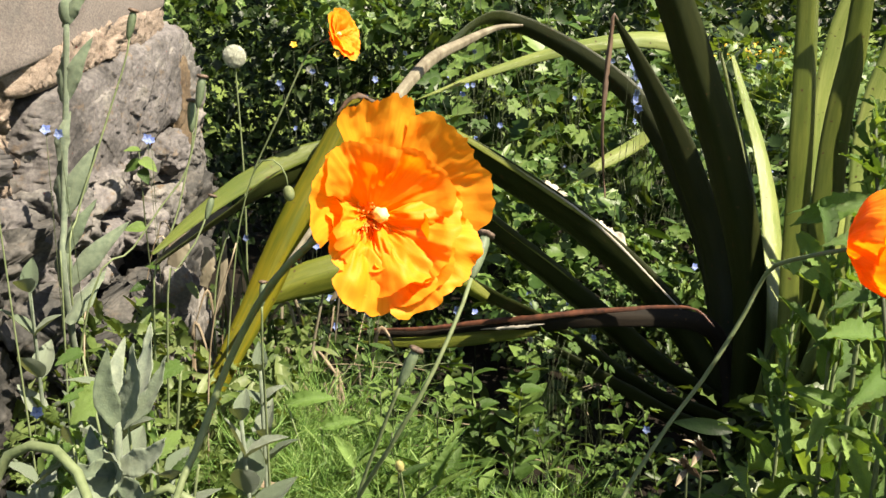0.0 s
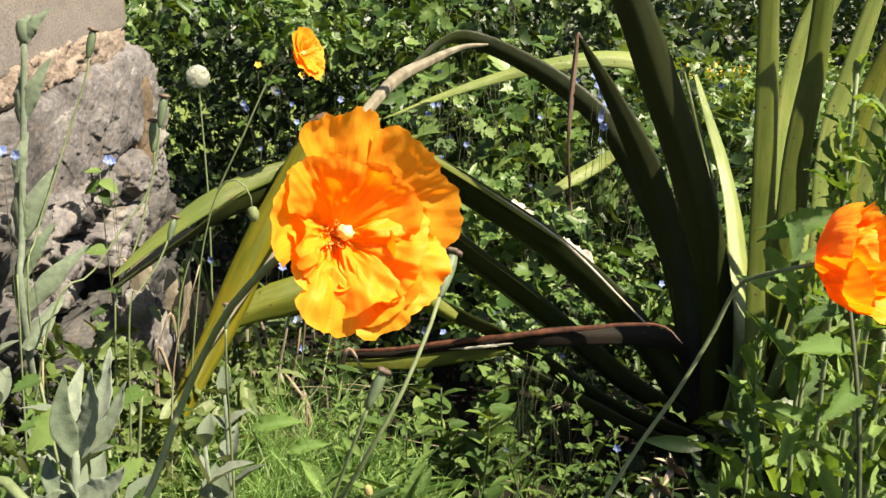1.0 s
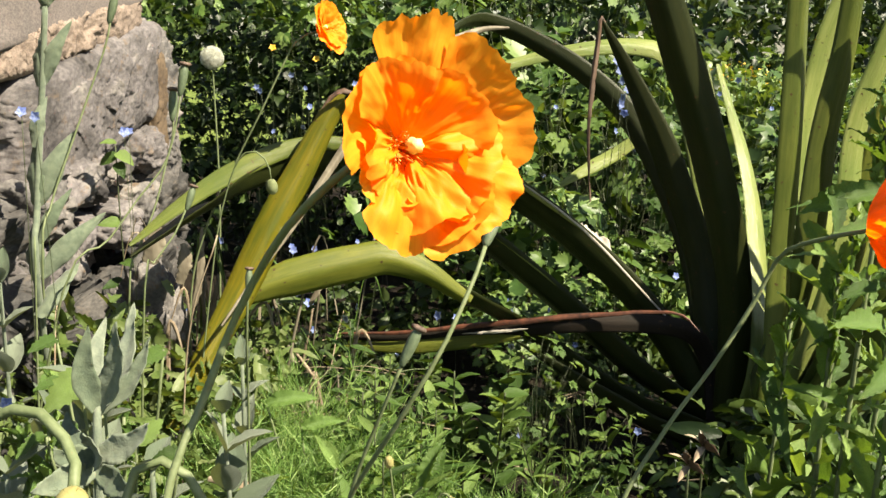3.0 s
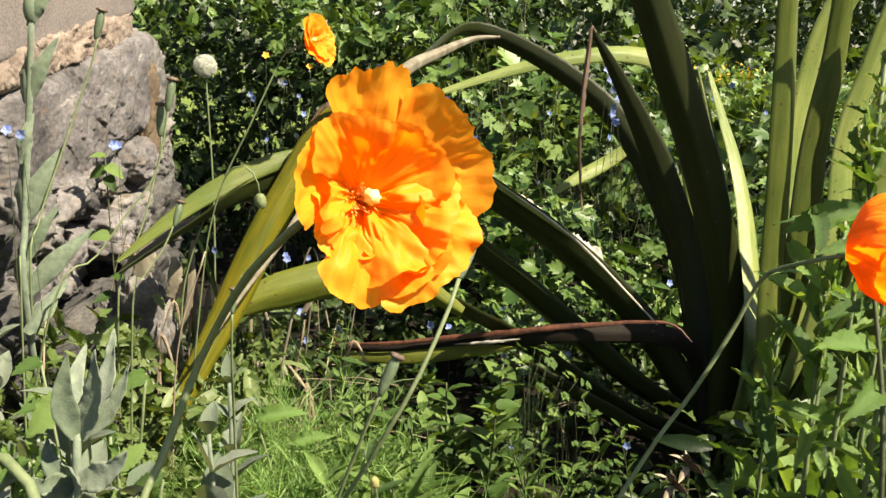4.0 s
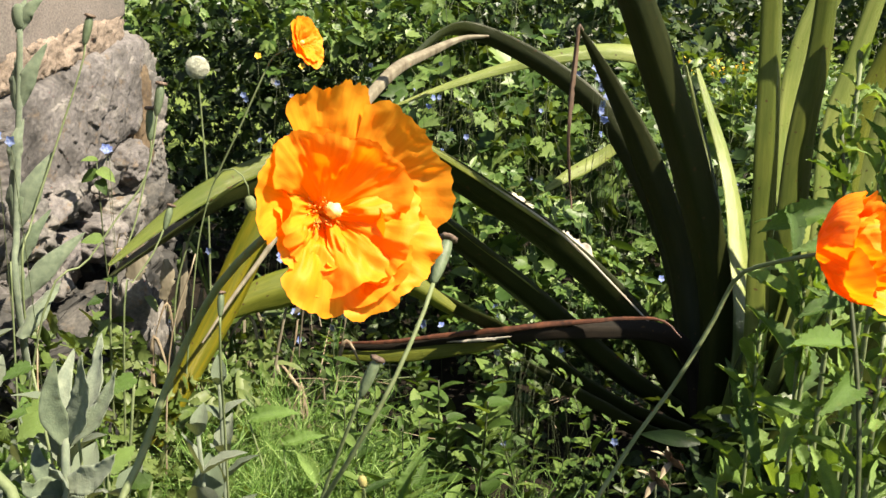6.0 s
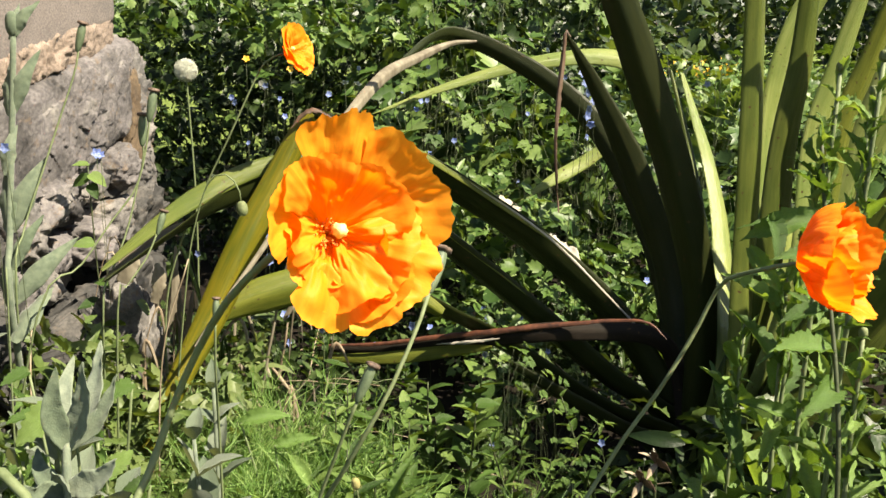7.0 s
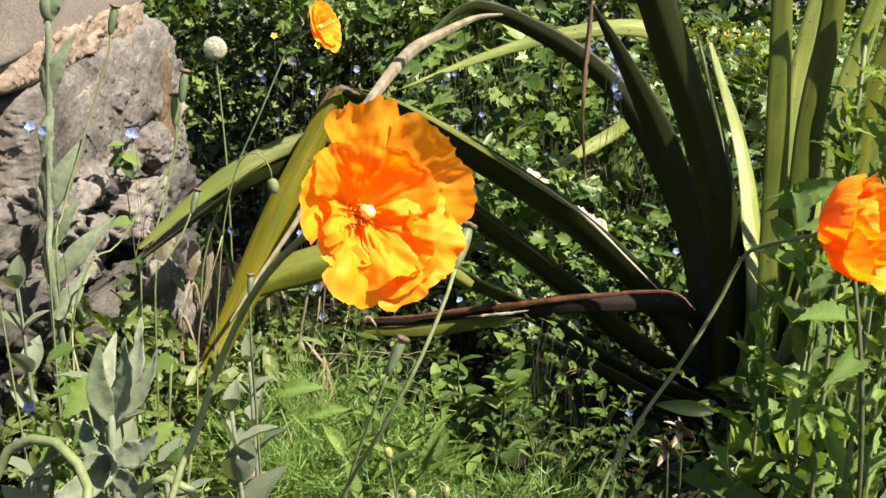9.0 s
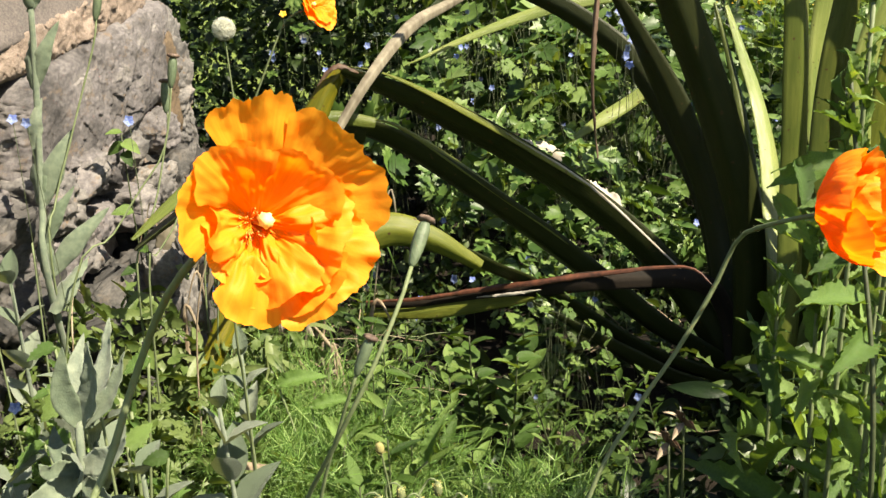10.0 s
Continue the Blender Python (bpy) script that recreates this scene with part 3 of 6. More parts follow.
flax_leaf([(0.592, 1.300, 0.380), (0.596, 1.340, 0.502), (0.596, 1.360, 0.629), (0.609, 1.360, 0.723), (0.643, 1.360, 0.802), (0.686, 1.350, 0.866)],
          0.072, (0.5, -1, 0.45), STRAP_PALE_LIT, "broad pale strap leaf curving back in the sun", fold=0.15, taper=(0.7, 0.5), seed=6)
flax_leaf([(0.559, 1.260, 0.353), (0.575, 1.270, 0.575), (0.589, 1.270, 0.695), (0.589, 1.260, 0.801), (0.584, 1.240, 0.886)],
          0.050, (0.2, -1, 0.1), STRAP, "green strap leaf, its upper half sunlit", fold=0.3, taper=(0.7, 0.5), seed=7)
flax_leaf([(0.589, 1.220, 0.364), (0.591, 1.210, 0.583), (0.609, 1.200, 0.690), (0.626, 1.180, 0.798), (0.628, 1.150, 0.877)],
          0.050, (0.5, -1, 0.3), STRAP_PALE_LIT, "pale slanting strap leaf in the sun", fold=0.2, taper=(0.7, 0.5), seed=8)
flax_leaf([(0.622, 1.250, 0.356), (0.647, 1.240, 0.596), (0.675, 1.230, 0.709), (0.694, 1.210, 0.809), (0.708, 1.190, 0.891)],
          0.054, (0.5, -1, 0.2), STRAP_LIME_LIT, "olive slanting strap leaf", fold=0.35, taper=(0.7, 0.5), seed=10)
flax_leaf([(0.57, 1.32, 0.1), (0.66, 1.33, 0.38), (0.73, 1.32, 0.6), (0.80, 1.30, 0.82), (0.9, 1.26, 1.05)], 0.06, (-0.5, -1, 0.0), STRAP_PALE_LIT, fold=0.3, taper=(0.7, 0.5), seed=41)
# unseen leaves added on the far side of the fan to shade the bed
for k, (x, y, z, mid) in enumerate([(0.92, 1.22, 0.50, 0.72), (1.02, 1.40, 0.6, 0.74)]):
    flax_leaf([(0.55, 1.27 - 0.01 * k, 0.1), (mid, 0.5 * (y + 1.26), 0.62 * z), (0.5 * (mid + x), 0.3 * 1.26 + 0.7 * y, 0.9 * z), (x, y, z)], 0.06, (0.3, -0.8, 0.7), STRAP, fold=0.2, taper=(0.6, 0.1), seed=50 + k)
flax_leaf([(0.57, 1.30, 0.12), (0.65, 1.31, 0.42), (0.71, 1.31, 0.64), (0.77, 1.30, 0.86), (0.84, 1.27, 1.02)], 0.06, (-0.5, -1, 0.0), STRAP_PALE_LIT, fold=0.3, taper=(0.7, 0.4), seed=62)
# five more unseen leaves, added right of view to shade the blade bases
flax_leaf([(0.56, 1.25, 0.1), (0.70, 1.13, 0.42), (0.80, 1.05, 0.58), (0.88, 0.98, 0.62)], 0.07, (0.3, -0.8, 0.7), STRAP, fold=0.2, taper=(0.6, 0.1), seed=55)
flax_leaf([(0.56, 1.26, 0.1), (0.72, 1.20, 0.5), (0.82, 1.14, 0.72), (0.92, 1.08, 0.85)], 0.07, (0.3, -0.8, 0.5), STRAP, fold=0.2, taper=(0.6, 0.1), seed=56)
for k, (x, y, z, mid) in enumerate([(0.80, 1.02, 0.75, 0.68), (0.95, 1.12, 0.70, 0.74), (0.80, 1.10, 0.52, 0.70)]):
    flax_leaf([(0.56, 1.25 - 0.01 * k, 0.1), (mid, 0.5 * (y + 1.26), 0.62 * z), (0.5 * (mid + x), 0.3 * 1.26 + 0.7 * y, 0.9 * z), (x, y, z)], 0.07, (0.4, -0.8, 0.5), STRAP, fold=0.2, taper=(0.6, 0.1), seed=80 + k)
# arching blades; sun and shade are put into the strips' colours
flax_leaf([(0.481, 1.366, 0.088), (0.471, 1.471, 0.309), (0.414, 1.542, 0.475), (0.346, 1.581, 0.585), (0.268, 1.609, 0.653), (0.178, 1.632, 0.705), (0.116, 1.640, 0.729), (0.081, 1.605, 0.732), (0.051, 1.540, 0.720), (0.024, 1.475, 0.700), (-0.001, 1.420, 0.680), (-0.022, 1.360, 0.660)],
          [0.05, 0.05, 0.05, 0.046, 0.040, 0.034, 0.026, 0.018], (-0.2, -1, -0.3), STRAP_SHADED, "shade-darkened arching strap leaf drying at its crown", fold=0.3, taper=(0.7, 0.1), point=0.25, n=60, seed=11)
flax_leaf([(0.14, 1.594, 0.722), (0.092, 1.557, 0.718), (0.035, 1.469, 0.696), (-0.018, 1.358, 0.67), (-0.072, 1.237, 0.609), (-0.123, 1.188, 0.533), (-0.172, 1.126, 0.455), (-0.214, 1.063, 0.398), (-0.241, 1.012, 0.357)],
          [0.016, 0.021, 0.020, 0.016, 0.013, 0.010, 0.008], (0.2, -1, 0.2), STRAP_DEAD, "bleached dead end of a strap leaf", foot=False, fold=0.7, taper=(0.3, 0.3), n=70, seed=12)
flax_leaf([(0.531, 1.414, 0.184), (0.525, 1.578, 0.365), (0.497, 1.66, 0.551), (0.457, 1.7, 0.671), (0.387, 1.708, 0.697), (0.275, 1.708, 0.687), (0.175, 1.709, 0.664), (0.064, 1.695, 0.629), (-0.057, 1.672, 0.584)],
          0.044, [(0.0, -1, 0.1), (0.0, -1, 0.2), (0.0, -0.9, 0.55), (0.0, -0.9, 0.6)], STRAP_PALE_LIT, "arching pale strap leaf with a sunlit back", fold=0.25, taper=(0.7, 0.0), n=60, seed=13)
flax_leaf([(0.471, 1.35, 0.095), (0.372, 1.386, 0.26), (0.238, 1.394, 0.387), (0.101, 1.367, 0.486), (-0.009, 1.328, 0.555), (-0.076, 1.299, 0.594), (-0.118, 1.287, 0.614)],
          0.058, (-0.3, -1, -0.6), STRAP_SHADED, "shade-darkened strap leaf bent over at a sharp kink", fold=0.35, taper=(0.7, 0.3), point=0.22, seed=14)
flax_leaf([(-0.118, 1.288, 0.616), (-0.138, 1.277, 0.590), (-0.172, 1.248, 0.52), (-0.216, 1.203, 0.43), (-0.255, 1.161, 0.342), (-0.291, 1.11, 0.269), (-0.319, 1.056, 0.202)],
          0.046, (0.25, -1, 0.15), STRAP_YELLOW, "yellowing hanging end of a kinked strap leaf", foot=False, fold=0.6, taper=(0.5, 0.35), seed=15)
# lighter green strips stand in for sun along two upper edges
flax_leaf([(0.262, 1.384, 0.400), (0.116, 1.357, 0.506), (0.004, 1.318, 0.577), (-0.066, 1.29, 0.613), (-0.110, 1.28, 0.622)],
          [0.006, 0.014, 0.015, 0.012, 0.005], (0.1, -0.75, 0.75), STRAP_LIME_LIT, "upper edge of a strap leaf, coloured as sunlit", foot=False, fold=0.3, taper=(0.4, 0.1), seed=49)
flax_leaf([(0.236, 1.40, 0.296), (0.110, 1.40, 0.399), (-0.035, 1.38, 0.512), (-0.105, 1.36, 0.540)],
          [0.005, 0.012, 0.014, 0.010], (0.1, -0.75, 0.75), STRAP_LIME_LIT, "upper edge of a strap leaf, coloured as sunlit", foot=False, fold=0.3, taper=(0.4, 0.1), seed=51)
flax_leaf([(-0.092, 1.284, 0.612), (-0.114, 1.276, 0.624), (-0.132, 1.272, 0.619), (-0.150, 1.268, 0.598)], 0.010, (0.1, -0.7, 0.8), STRAP_BROWN, "brown withered crease of a kinked leaf", foot=False, fold=0.3, taper=(0.3, 0.1), seed=48, torn=0.5, wave=0.0008)
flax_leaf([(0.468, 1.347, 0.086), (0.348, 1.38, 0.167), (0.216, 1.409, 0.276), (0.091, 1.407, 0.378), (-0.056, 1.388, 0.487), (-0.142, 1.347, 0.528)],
          0.066, (-0.45, -1, -0.9), STRAP_SHADED, "underside of a long strap leaf, coloured as shaded", fold=0.45, taper=(0.7, 0.75), n=50, seed=46)
# one leaf in two strips: shade in the lower colour, sun in the upper
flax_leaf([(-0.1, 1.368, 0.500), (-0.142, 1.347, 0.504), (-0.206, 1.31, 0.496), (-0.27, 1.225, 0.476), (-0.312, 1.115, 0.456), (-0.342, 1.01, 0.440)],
          0.066, [(-0.25, -1, -0.6), (-0.12, -1, -0.7), (0.0, -1, -0.7)], STRAP_SHADED, "underside of a long arching strap leaf, coloured as shaded", foot=False, fold=0.4, taper=(0.75, 0.12), n=50, seed=16)
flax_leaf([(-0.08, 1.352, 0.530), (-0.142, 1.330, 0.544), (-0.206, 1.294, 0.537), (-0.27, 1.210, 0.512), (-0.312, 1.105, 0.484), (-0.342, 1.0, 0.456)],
          0.028, (0.05, -0.95, 0.3), STRAP, "upper side of a long arching strap leaf, coloured as sunlit", foot=False, fold=0.25, taper=(0.6, 0.12), n=50, seed=15)
# one humped leaf: foot coloured as shaded, hump coloured as lit
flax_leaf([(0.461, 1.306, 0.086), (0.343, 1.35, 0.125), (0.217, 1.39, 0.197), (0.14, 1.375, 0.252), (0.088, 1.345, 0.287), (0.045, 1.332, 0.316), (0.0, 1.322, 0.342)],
          0.05, (-0.4, -1, -0.9), STRAP_SHADED, "lower half of a humped strap leaf, coloured as shaded", fold=0.4, taper=(0.8, 0.7), seed=27)
flax_leaf([(0.072, 1.318, 0.304), (0.048, 1.312, 0.322), (-0.001, 1.298, 0.357), (-0.055, 1.284, 0.379), (-0.103, 1.272, 0.373), (-0.162, 1.258, 0.361), (-0.221, 1.245, 0.345), (-0.265, 1.232, 0.325)],
          [0.030, 0.036, 0.044, 0.052, 0.056, 0.056, 0.054, 0.050], [(-0.1, -1, 0.1), (0.05, -1, 0.25), (0.1, -1, 0.15), (0.1, -1, 0.1)], STRAP_LIME_LIT, "yellow green strap leaf humped over the bed", foot=False, fold=0.5, taper=(0.6, 0.4), point=0.2, n=50, seed=17)
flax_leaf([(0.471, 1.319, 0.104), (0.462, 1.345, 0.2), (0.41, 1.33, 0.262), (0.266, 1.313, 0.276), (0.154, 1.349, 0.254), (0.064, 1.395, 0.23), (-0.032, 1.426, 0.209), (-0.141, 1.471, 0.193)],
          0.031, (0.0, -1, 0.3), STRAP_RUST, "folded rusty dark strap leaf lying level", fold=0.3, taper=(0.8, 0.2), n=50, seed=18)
flax_leaf([(0.154, 1.343, 0.24), (0.064, 1.389, 0.216), (-0.032, 1.42, 0.195), (-0.141, 1.465, 0.179)], 0.026, (0.0, -0.9, 0.45), STRAP_LIME_LIT, "green side of a folded leaf", foot=False, fold=0.2, taper=(0.2, 0.2), n=40, seed=28)
flax_leaf([(0.41, 1.247, 0.284), (0.375, 1.269, 0.307), (0.266, 1.308, 0.29), (0.154, 1.344, 0.266), (0.064, 1.39, 0.242), (-0.032, 1.42, 0.22), (-0.141, 1.465, 0.202)],
          0.011, (0.0, -0.8, 0.6), RED_EDGE, "red brown withered margin of a leaf", foot=False, fold=0.3, taper=(0.1, 0.3), n=50, seed=19, torn=0.5, wave=0.0006)
flax_leaf([(0.165, 1.335, 0.257), (0.12, 1.352, 0.246), (0.064, 1.384, 0.231)], 0.006, (0.0, -0.9, 0.4), DRY_WHITE, "pale dry strip along a withered leaf", foot=False, fold=0.2, taper=(0.2, 0.1), seed=29, torn=0.6, wave=0.0008)
flax_leaf([(0.284, 1.47, 0.73), (0.277, 1.466, 0.736), (0.27, 1.458, 0.682), (0.262, 1.446, 0.62), (0.258, 1.43, 0.548), (0.264, 1.404, 0.45)],
          0.010, (0.3, -1, 0.0), STRAP_BROWN, "brown shrivelled hanging leaf tip", foot=False, torn=0.7, twist=2.5, fold=0.8, taper=(0.7, 0.1), seed=20, wave=0.001)
flax_leaf([(0.458, 1.839, 0.529), (0.388, 1.828, 0.48), (0.316, 1.805, 0.443), (0.248, 1.787, 0.402)], 0.03, (0, -0.8, 0.6), STRAP_PALE_LIT, foot=False, fold=0.2, taper=(0.6, 0.0), seed=21)
flax_leaf([(0.300, 1.90, 0.332), (0.225, 1.858, 0.383), (0.129, 1.772, 0.427)],
          0.034, (0.2, -1, 0.4), DRY_WHITE, "bleached torn dry leaf", foot=False, fold=0.5, taper=(0.5, 0.1), seed=22, torn=0.6, wave=0.003)
flax_leaf([(0.46, 1.31, 0.06), (0.36, 1.33, 0.10), (0.25, 1.36, 0.16), (0.15, 1.39, 0.22)], 0.045, (-0.3, -1, -0.7), STRAP_SHADED, fold=0.4, taper=(0.8, 0.0), seed=23)


flax_leaf([(0.416, 1.366, 0.246), (0.254, 1.382, 0.407), (0.117, 1.355, 0.506)], 0.0045, (0.2, -1, 0.6), DRY_WHITE, "bleached margin of a strap leaf", foot=False, fold=0.3, taper=(0.3, 0.1), seed=71, torn=0.25, wave=0.0006)
flax_leaf([(0.208, 1.422, 0.428), (0.249, 1.411, 0.401), (0.289, 1.4, 0.382), (0.303, 1.393, 0.364)], 0.034, (0.3, -1, 0.5), DRY_WHITE, "torn bleached sheet of dead leaf", foot=False, fold=0.2, taper=(0.3, 0.2), seed=72, torn=0.6, wave=0.004)


# ---- poppies ----
def petal(length, spread, open_, curl, seed, ruffle=0.0023, pleats=4.0):
    """A crumpled fan-shaped petal from the origin; the flower looks along +z, the petal leans out along +x."""
    rng = np.random.default_rng(seed)
    nu, nv = 30, 47
    ph = rng.uniform(0, 6.28, 6)
    verts, uvs = [], []
    for i in range(nu):
        u = i / (nu - 1)
        for j in range(nv):
            v = -1 + 2 * j / (nv - 1)
            a = math.radians(spread) * v * (0.75 + 0.25 * u)
            edge = 1 - 0.15 * abs(v) ** 3 + 0.032 * math.sin(4.3 * v + ph[0]) + 0.014 * math.sin(13 * v + ph[1]) + 0.028 * noise.noise((v * 16, seed, 0.5))
            r = length * u * edge
            lean = math.radians(open_ + curl * u)
            x, y = r * math.cos(a), r * math.sin(a)
            lift = 0.22 * length * (y / length) ** 2 * 2.0
            wob = ruffle * u ** 1.4 * (math.sin(pleats * a + ph[2] + 2 * u) + 0.45 * math.sin(2.3 * pleats * a + ph[3] - 3 * u) + 0.5 * math.sin(9 * u + ph[4] + 2 * a))
            wob += 1.0 * ruffle * u * noise.noise((x * 70 + seed, y * 70, seed * 1.7)) + 0.30 * ruffle * noise.noise((x * 240, y * 240, seed * 2.1)) * u
            wob -= 0.65 * ruffle * min(1.0, 2 * u) * (abs(noise.noise((u * 3.0 + seed, a * 6.0, seed * 0.7))) + 0.6 * abs(noise.noise((x * 130, y * 130, seed * 3.3))))
            n = lift + wob
            verts.append((x * math.sin(lean) - n * math.cos(lean), y, x * math.cos(lean) + n * math.sin(lean)))
            uvs.append((u, v * 0.5 + 0.5))
    faces = [(i * nv + j, i * nv + j + 1, (i + 1) * nv + j + 1, (i + 1) * nv + j) for i in range(nu - 1) for j in range(nv - 1)]
    return np.array(verts), faces, uvs


def bulb(rx, rz, sides=14, rows=10, bulge=1.0, ribs=0.0):
    verts, faces = [], []
    for i in range(rows + 1):
        a = math.pi * i / rows
        for k in range(sides):
            b = 2 * math.pi * k / sides
            r = rx * math.sin(a) ** bulge * (1 + ribs * math.cos(7 * b))
            verts.append((r * math.cos(b), r * math.sin(b), -rz * math.cos(a)))
    for i in range(rows):
        for k in range(sides):
            faces.append((i * sides + k, i * sides + (k + 1) % sides, (i + 1) * sides + (k + 1) % sides, (i + 1) * sides + k))
    return np.array(verts), faces


def hairs(pts, radius, n, length, seed):
    rng = np.random.default_rng(seed)
    c = curve_points(pts, 60)
    t = unit(np.gradient(c, axis=0))
    pieces = []
    for k in range(n):
        i = rng.integers(0, 60)
        d = unit(np.cross(t[i], rng.normal(size=3)))
        p = c[i] + d * radius * 0.8
        q = p + d * length * rng.uniform(0.6, 1.2) + t[i] * length * 0.3 * rng.normal()
        s = unit(np.cross(d, t[i])) * 0.00012
        pieces.append((np.array([p - s, p + s, q]), [(0, 1, 2)]))
    return joined(pieces)


def poppy(stem_pts, axis, roll, centre, petals, label, group, radius=0.0016, scale=1.0, hairy=True, ruffle=0.0021):
    """One flower on its hairy stem. petals: angle, length, spread, lean, curl, height."""
    foot = np.array(stem_pts[-1])
    ob = thing("poppy", foot, label, "flower", group)
    z = unit(np.array(axis, float))
    x = unit(np.cross((0, 0, 1.0), z))
    y = np.cross(z, x)
    frame_ = np.stack([x, y, z], 1)
    centre = np.array(centre)
    def placed(v, turn=0.0, up=0.0):
        a = math.radians(turn + roll)
        rz = np.array([[math.cos(a), -math.sin(a), 0], [math.sin(a), math.cos(a), 0], [0, 0, 1]])
        return ((np.asarray(v) @ rz.T + (0, 0, up)) * scale) @ frame_.T + centre - foot
    for k, (turn, length, spread, open_, curl, up) in enumerate(petals):
        v, f, uv = petal(length, spread, open_, curl, 17 * k + len(label), ruffle * (0.8 if 0 < turn < 150 else 1.2))
        link_mesh("petal", placed(v, turn, up), f, PETAL, ob, "crumpled orange petal", uv)
    v, f = bulb(0.0027, 0.0044, bulge=0.7, ribs=0.12)
    pistil = link_mesh("pistil", placed(v + (0.0015, 0.001, 0.0), 0, 0.007), f, STIGMA, ob, "pale yellow pistil")
    rng = np.random.default_rng(5)
    thread, tips = [], []
    for k in range(64):
        a, tilt = rng.uniform(0, 6.28), rng.uniform(0.35, 1.0)
        d = np.array((math.sin(tilt) * math.cos(a), math.sin(tilt) * math.sin(a), math.cos(tilt)))
        length = rng.uniform(0.005, 0.009)
        p = [d * 0.002, d * length * 0.6 + (0, 0, 0.001), d * length + (0, 0, 0.0015)]
        thread.append(tube(p, 0.00022, 4, 4))
        bv, bf = bulb(0.00034, 0.0007, 6, 4)
        tips.append((bv + p[-1], bf))
    v, f = joined(thread)
    v = v + (-0.003, 0, 0)
    st = link_mesh("stamen_ring", placed(v), f, FILAMENT, ob, "ring of red orange stamens")
    v, f = joined(tips)
    v = v + (-0.003, 0, 0)
    link_mesh("anther_ring", placed(v), f, ANTHER, st, "yellow anthers")
    v, f = tube(stem_pts, (radius * 0.9, radius * 1.15), 50, 10, 0.02, 3)
    stem = link_mesh("stem", v - foot, f, STEM, ob, "hairy green stem")
    if hairy:
        v, f = hairs(stem_pts, radius, 420, 0.0022, 8)
        link_mesh("hair_coat", v - foot, f, STEM, stem)
    return ob


DOUBLE = [(89, 0.0460, 24, 68, 4, 0.000), (27, 0.0460, 42, 68, 4, 0.0), (-44, 0.0425, 40, 50, 14, -0.0005), (-84, 0.0370, 46, 48, 12, 0.0), (-140, 0.0262, 48, 52, 8, 0.0), (-12, 0.036, 36, 58, 8, -0.001),
          (142, 0.0365, 44, 55, 4, 0.0), (116, 0.036, 30, 52, 2, 0.0006), (46, 0.033, 36, 50, 4, 0.001), (-22, 0.033, 40, 46, 14, 0.002), (-70, 0.032, 42, 42, 14, 0.0008),
          (-115, 0.023, 40, 42, 12, 0.001), (178, 0.024, 36, 48, 8, 0.001), (-14, 0.024, 34, 38, 22, 0.0035), (-52, 0.023, 40, 34, 18, 0.0012)]
SIDE = [(k * 60 + 10, 0.037 - 0.002 * (k % 2), 42, 60, 10, 0.0) for k in range(6)] + [(k * 72 + 30, 0.031, 40, 42, 20, 0.001) for k in range(5)] + [(k * 90, 0.024, 36, 30, 28, 0.001) for k in range(4)]
RAGGED = [(95, 0.044, 46, 92, -40, 0.0), (-86, 0.058, 27, 62, -18, 0.0), (178, 0.040, 52, 92, -52, 0.0), (138, 0.042, 42, 94, -44, 0.0), (-136, 0.048, 40, 84, -40, 0.0), (0, 0.050, 44, 50, -8, 0.0),
          (50, 0.048, 40, 60, -16, 0.0), (-48, 0.052, 36, 52, -8, 0.0), (150, 0.038, 38, 60, -40, 0.001), (-150, 0.044, 38, 60, -36, 0.001), (70, 0.040, 34, 40, -10, 0.001), (-70, 0.046, 30, 40, -10, 0.001), (20, 0.050, 30, 22, 0, 0.001)]
CUP = [(a, n, s, o - 10, c, u) for a, n, s, o, c, u in SIDE]
poppy([(-0.008, 0.264, 0.6545), (-0.018, 0.266, 0.657), (-0.032, 0.270, 0.646), (-0.051, 0.284, 0.625), (-0.069, 0.294, 0.594), (-0.081, 0.288, 0.563), (-0.095, 0.262, 0.51), (-0.12, 0.24, 0.30), (-0.13, 0.24, 0.0)],
      (0.44, -0.89, 0.06), 0, (-0.0090, 0.262, 0.6585), DOUBLE, "wide open double orange poppy on a hairy stem", "orange poppies", scale=0.96, ruffle=0.0029)
poppy([(-0.152, 1.242, 0.704), (-0.178, 1.233, 0.692), (-0.199, 1.228, 0.654), (-0.23, 1.228, 0.591), (-0.266, 1.232, 0.522), (-0.312, 1.233, 0.423), (-0.337, 1.235, 0.301), (-0.34, 1.24, 0.0)],
      (0.85, -0.45, 0.25), 30, (-0.148, 1.240, 0.706), CUP, "orange poppy seen from the side on an arching stem", "orange poppies", 0.0014, 1.12, False)
poppy([(0.279, 0.500, 0.589), (0.264, 0.509, 0.585), (0.247, 0.525, 0.576), (0.236, 0.552, 0.560), (0.222, 0.556, 0.525), (0.198, 0.552, 0.483), (0.165, 0.545, 0.435), (0.13, 0.53, 0.37), (0.09, 0.52, 0.2), (0.08, 0.52, 0.0)],
      (0.82, -0.56, 0.14), 0, (0.268, 0.505, 0.589), RAGGED, "crumpled orange poppy seen side-on, nodding on an arching stem", "orange poppies", 0.0016, 1.0, ruffle=0.0024)


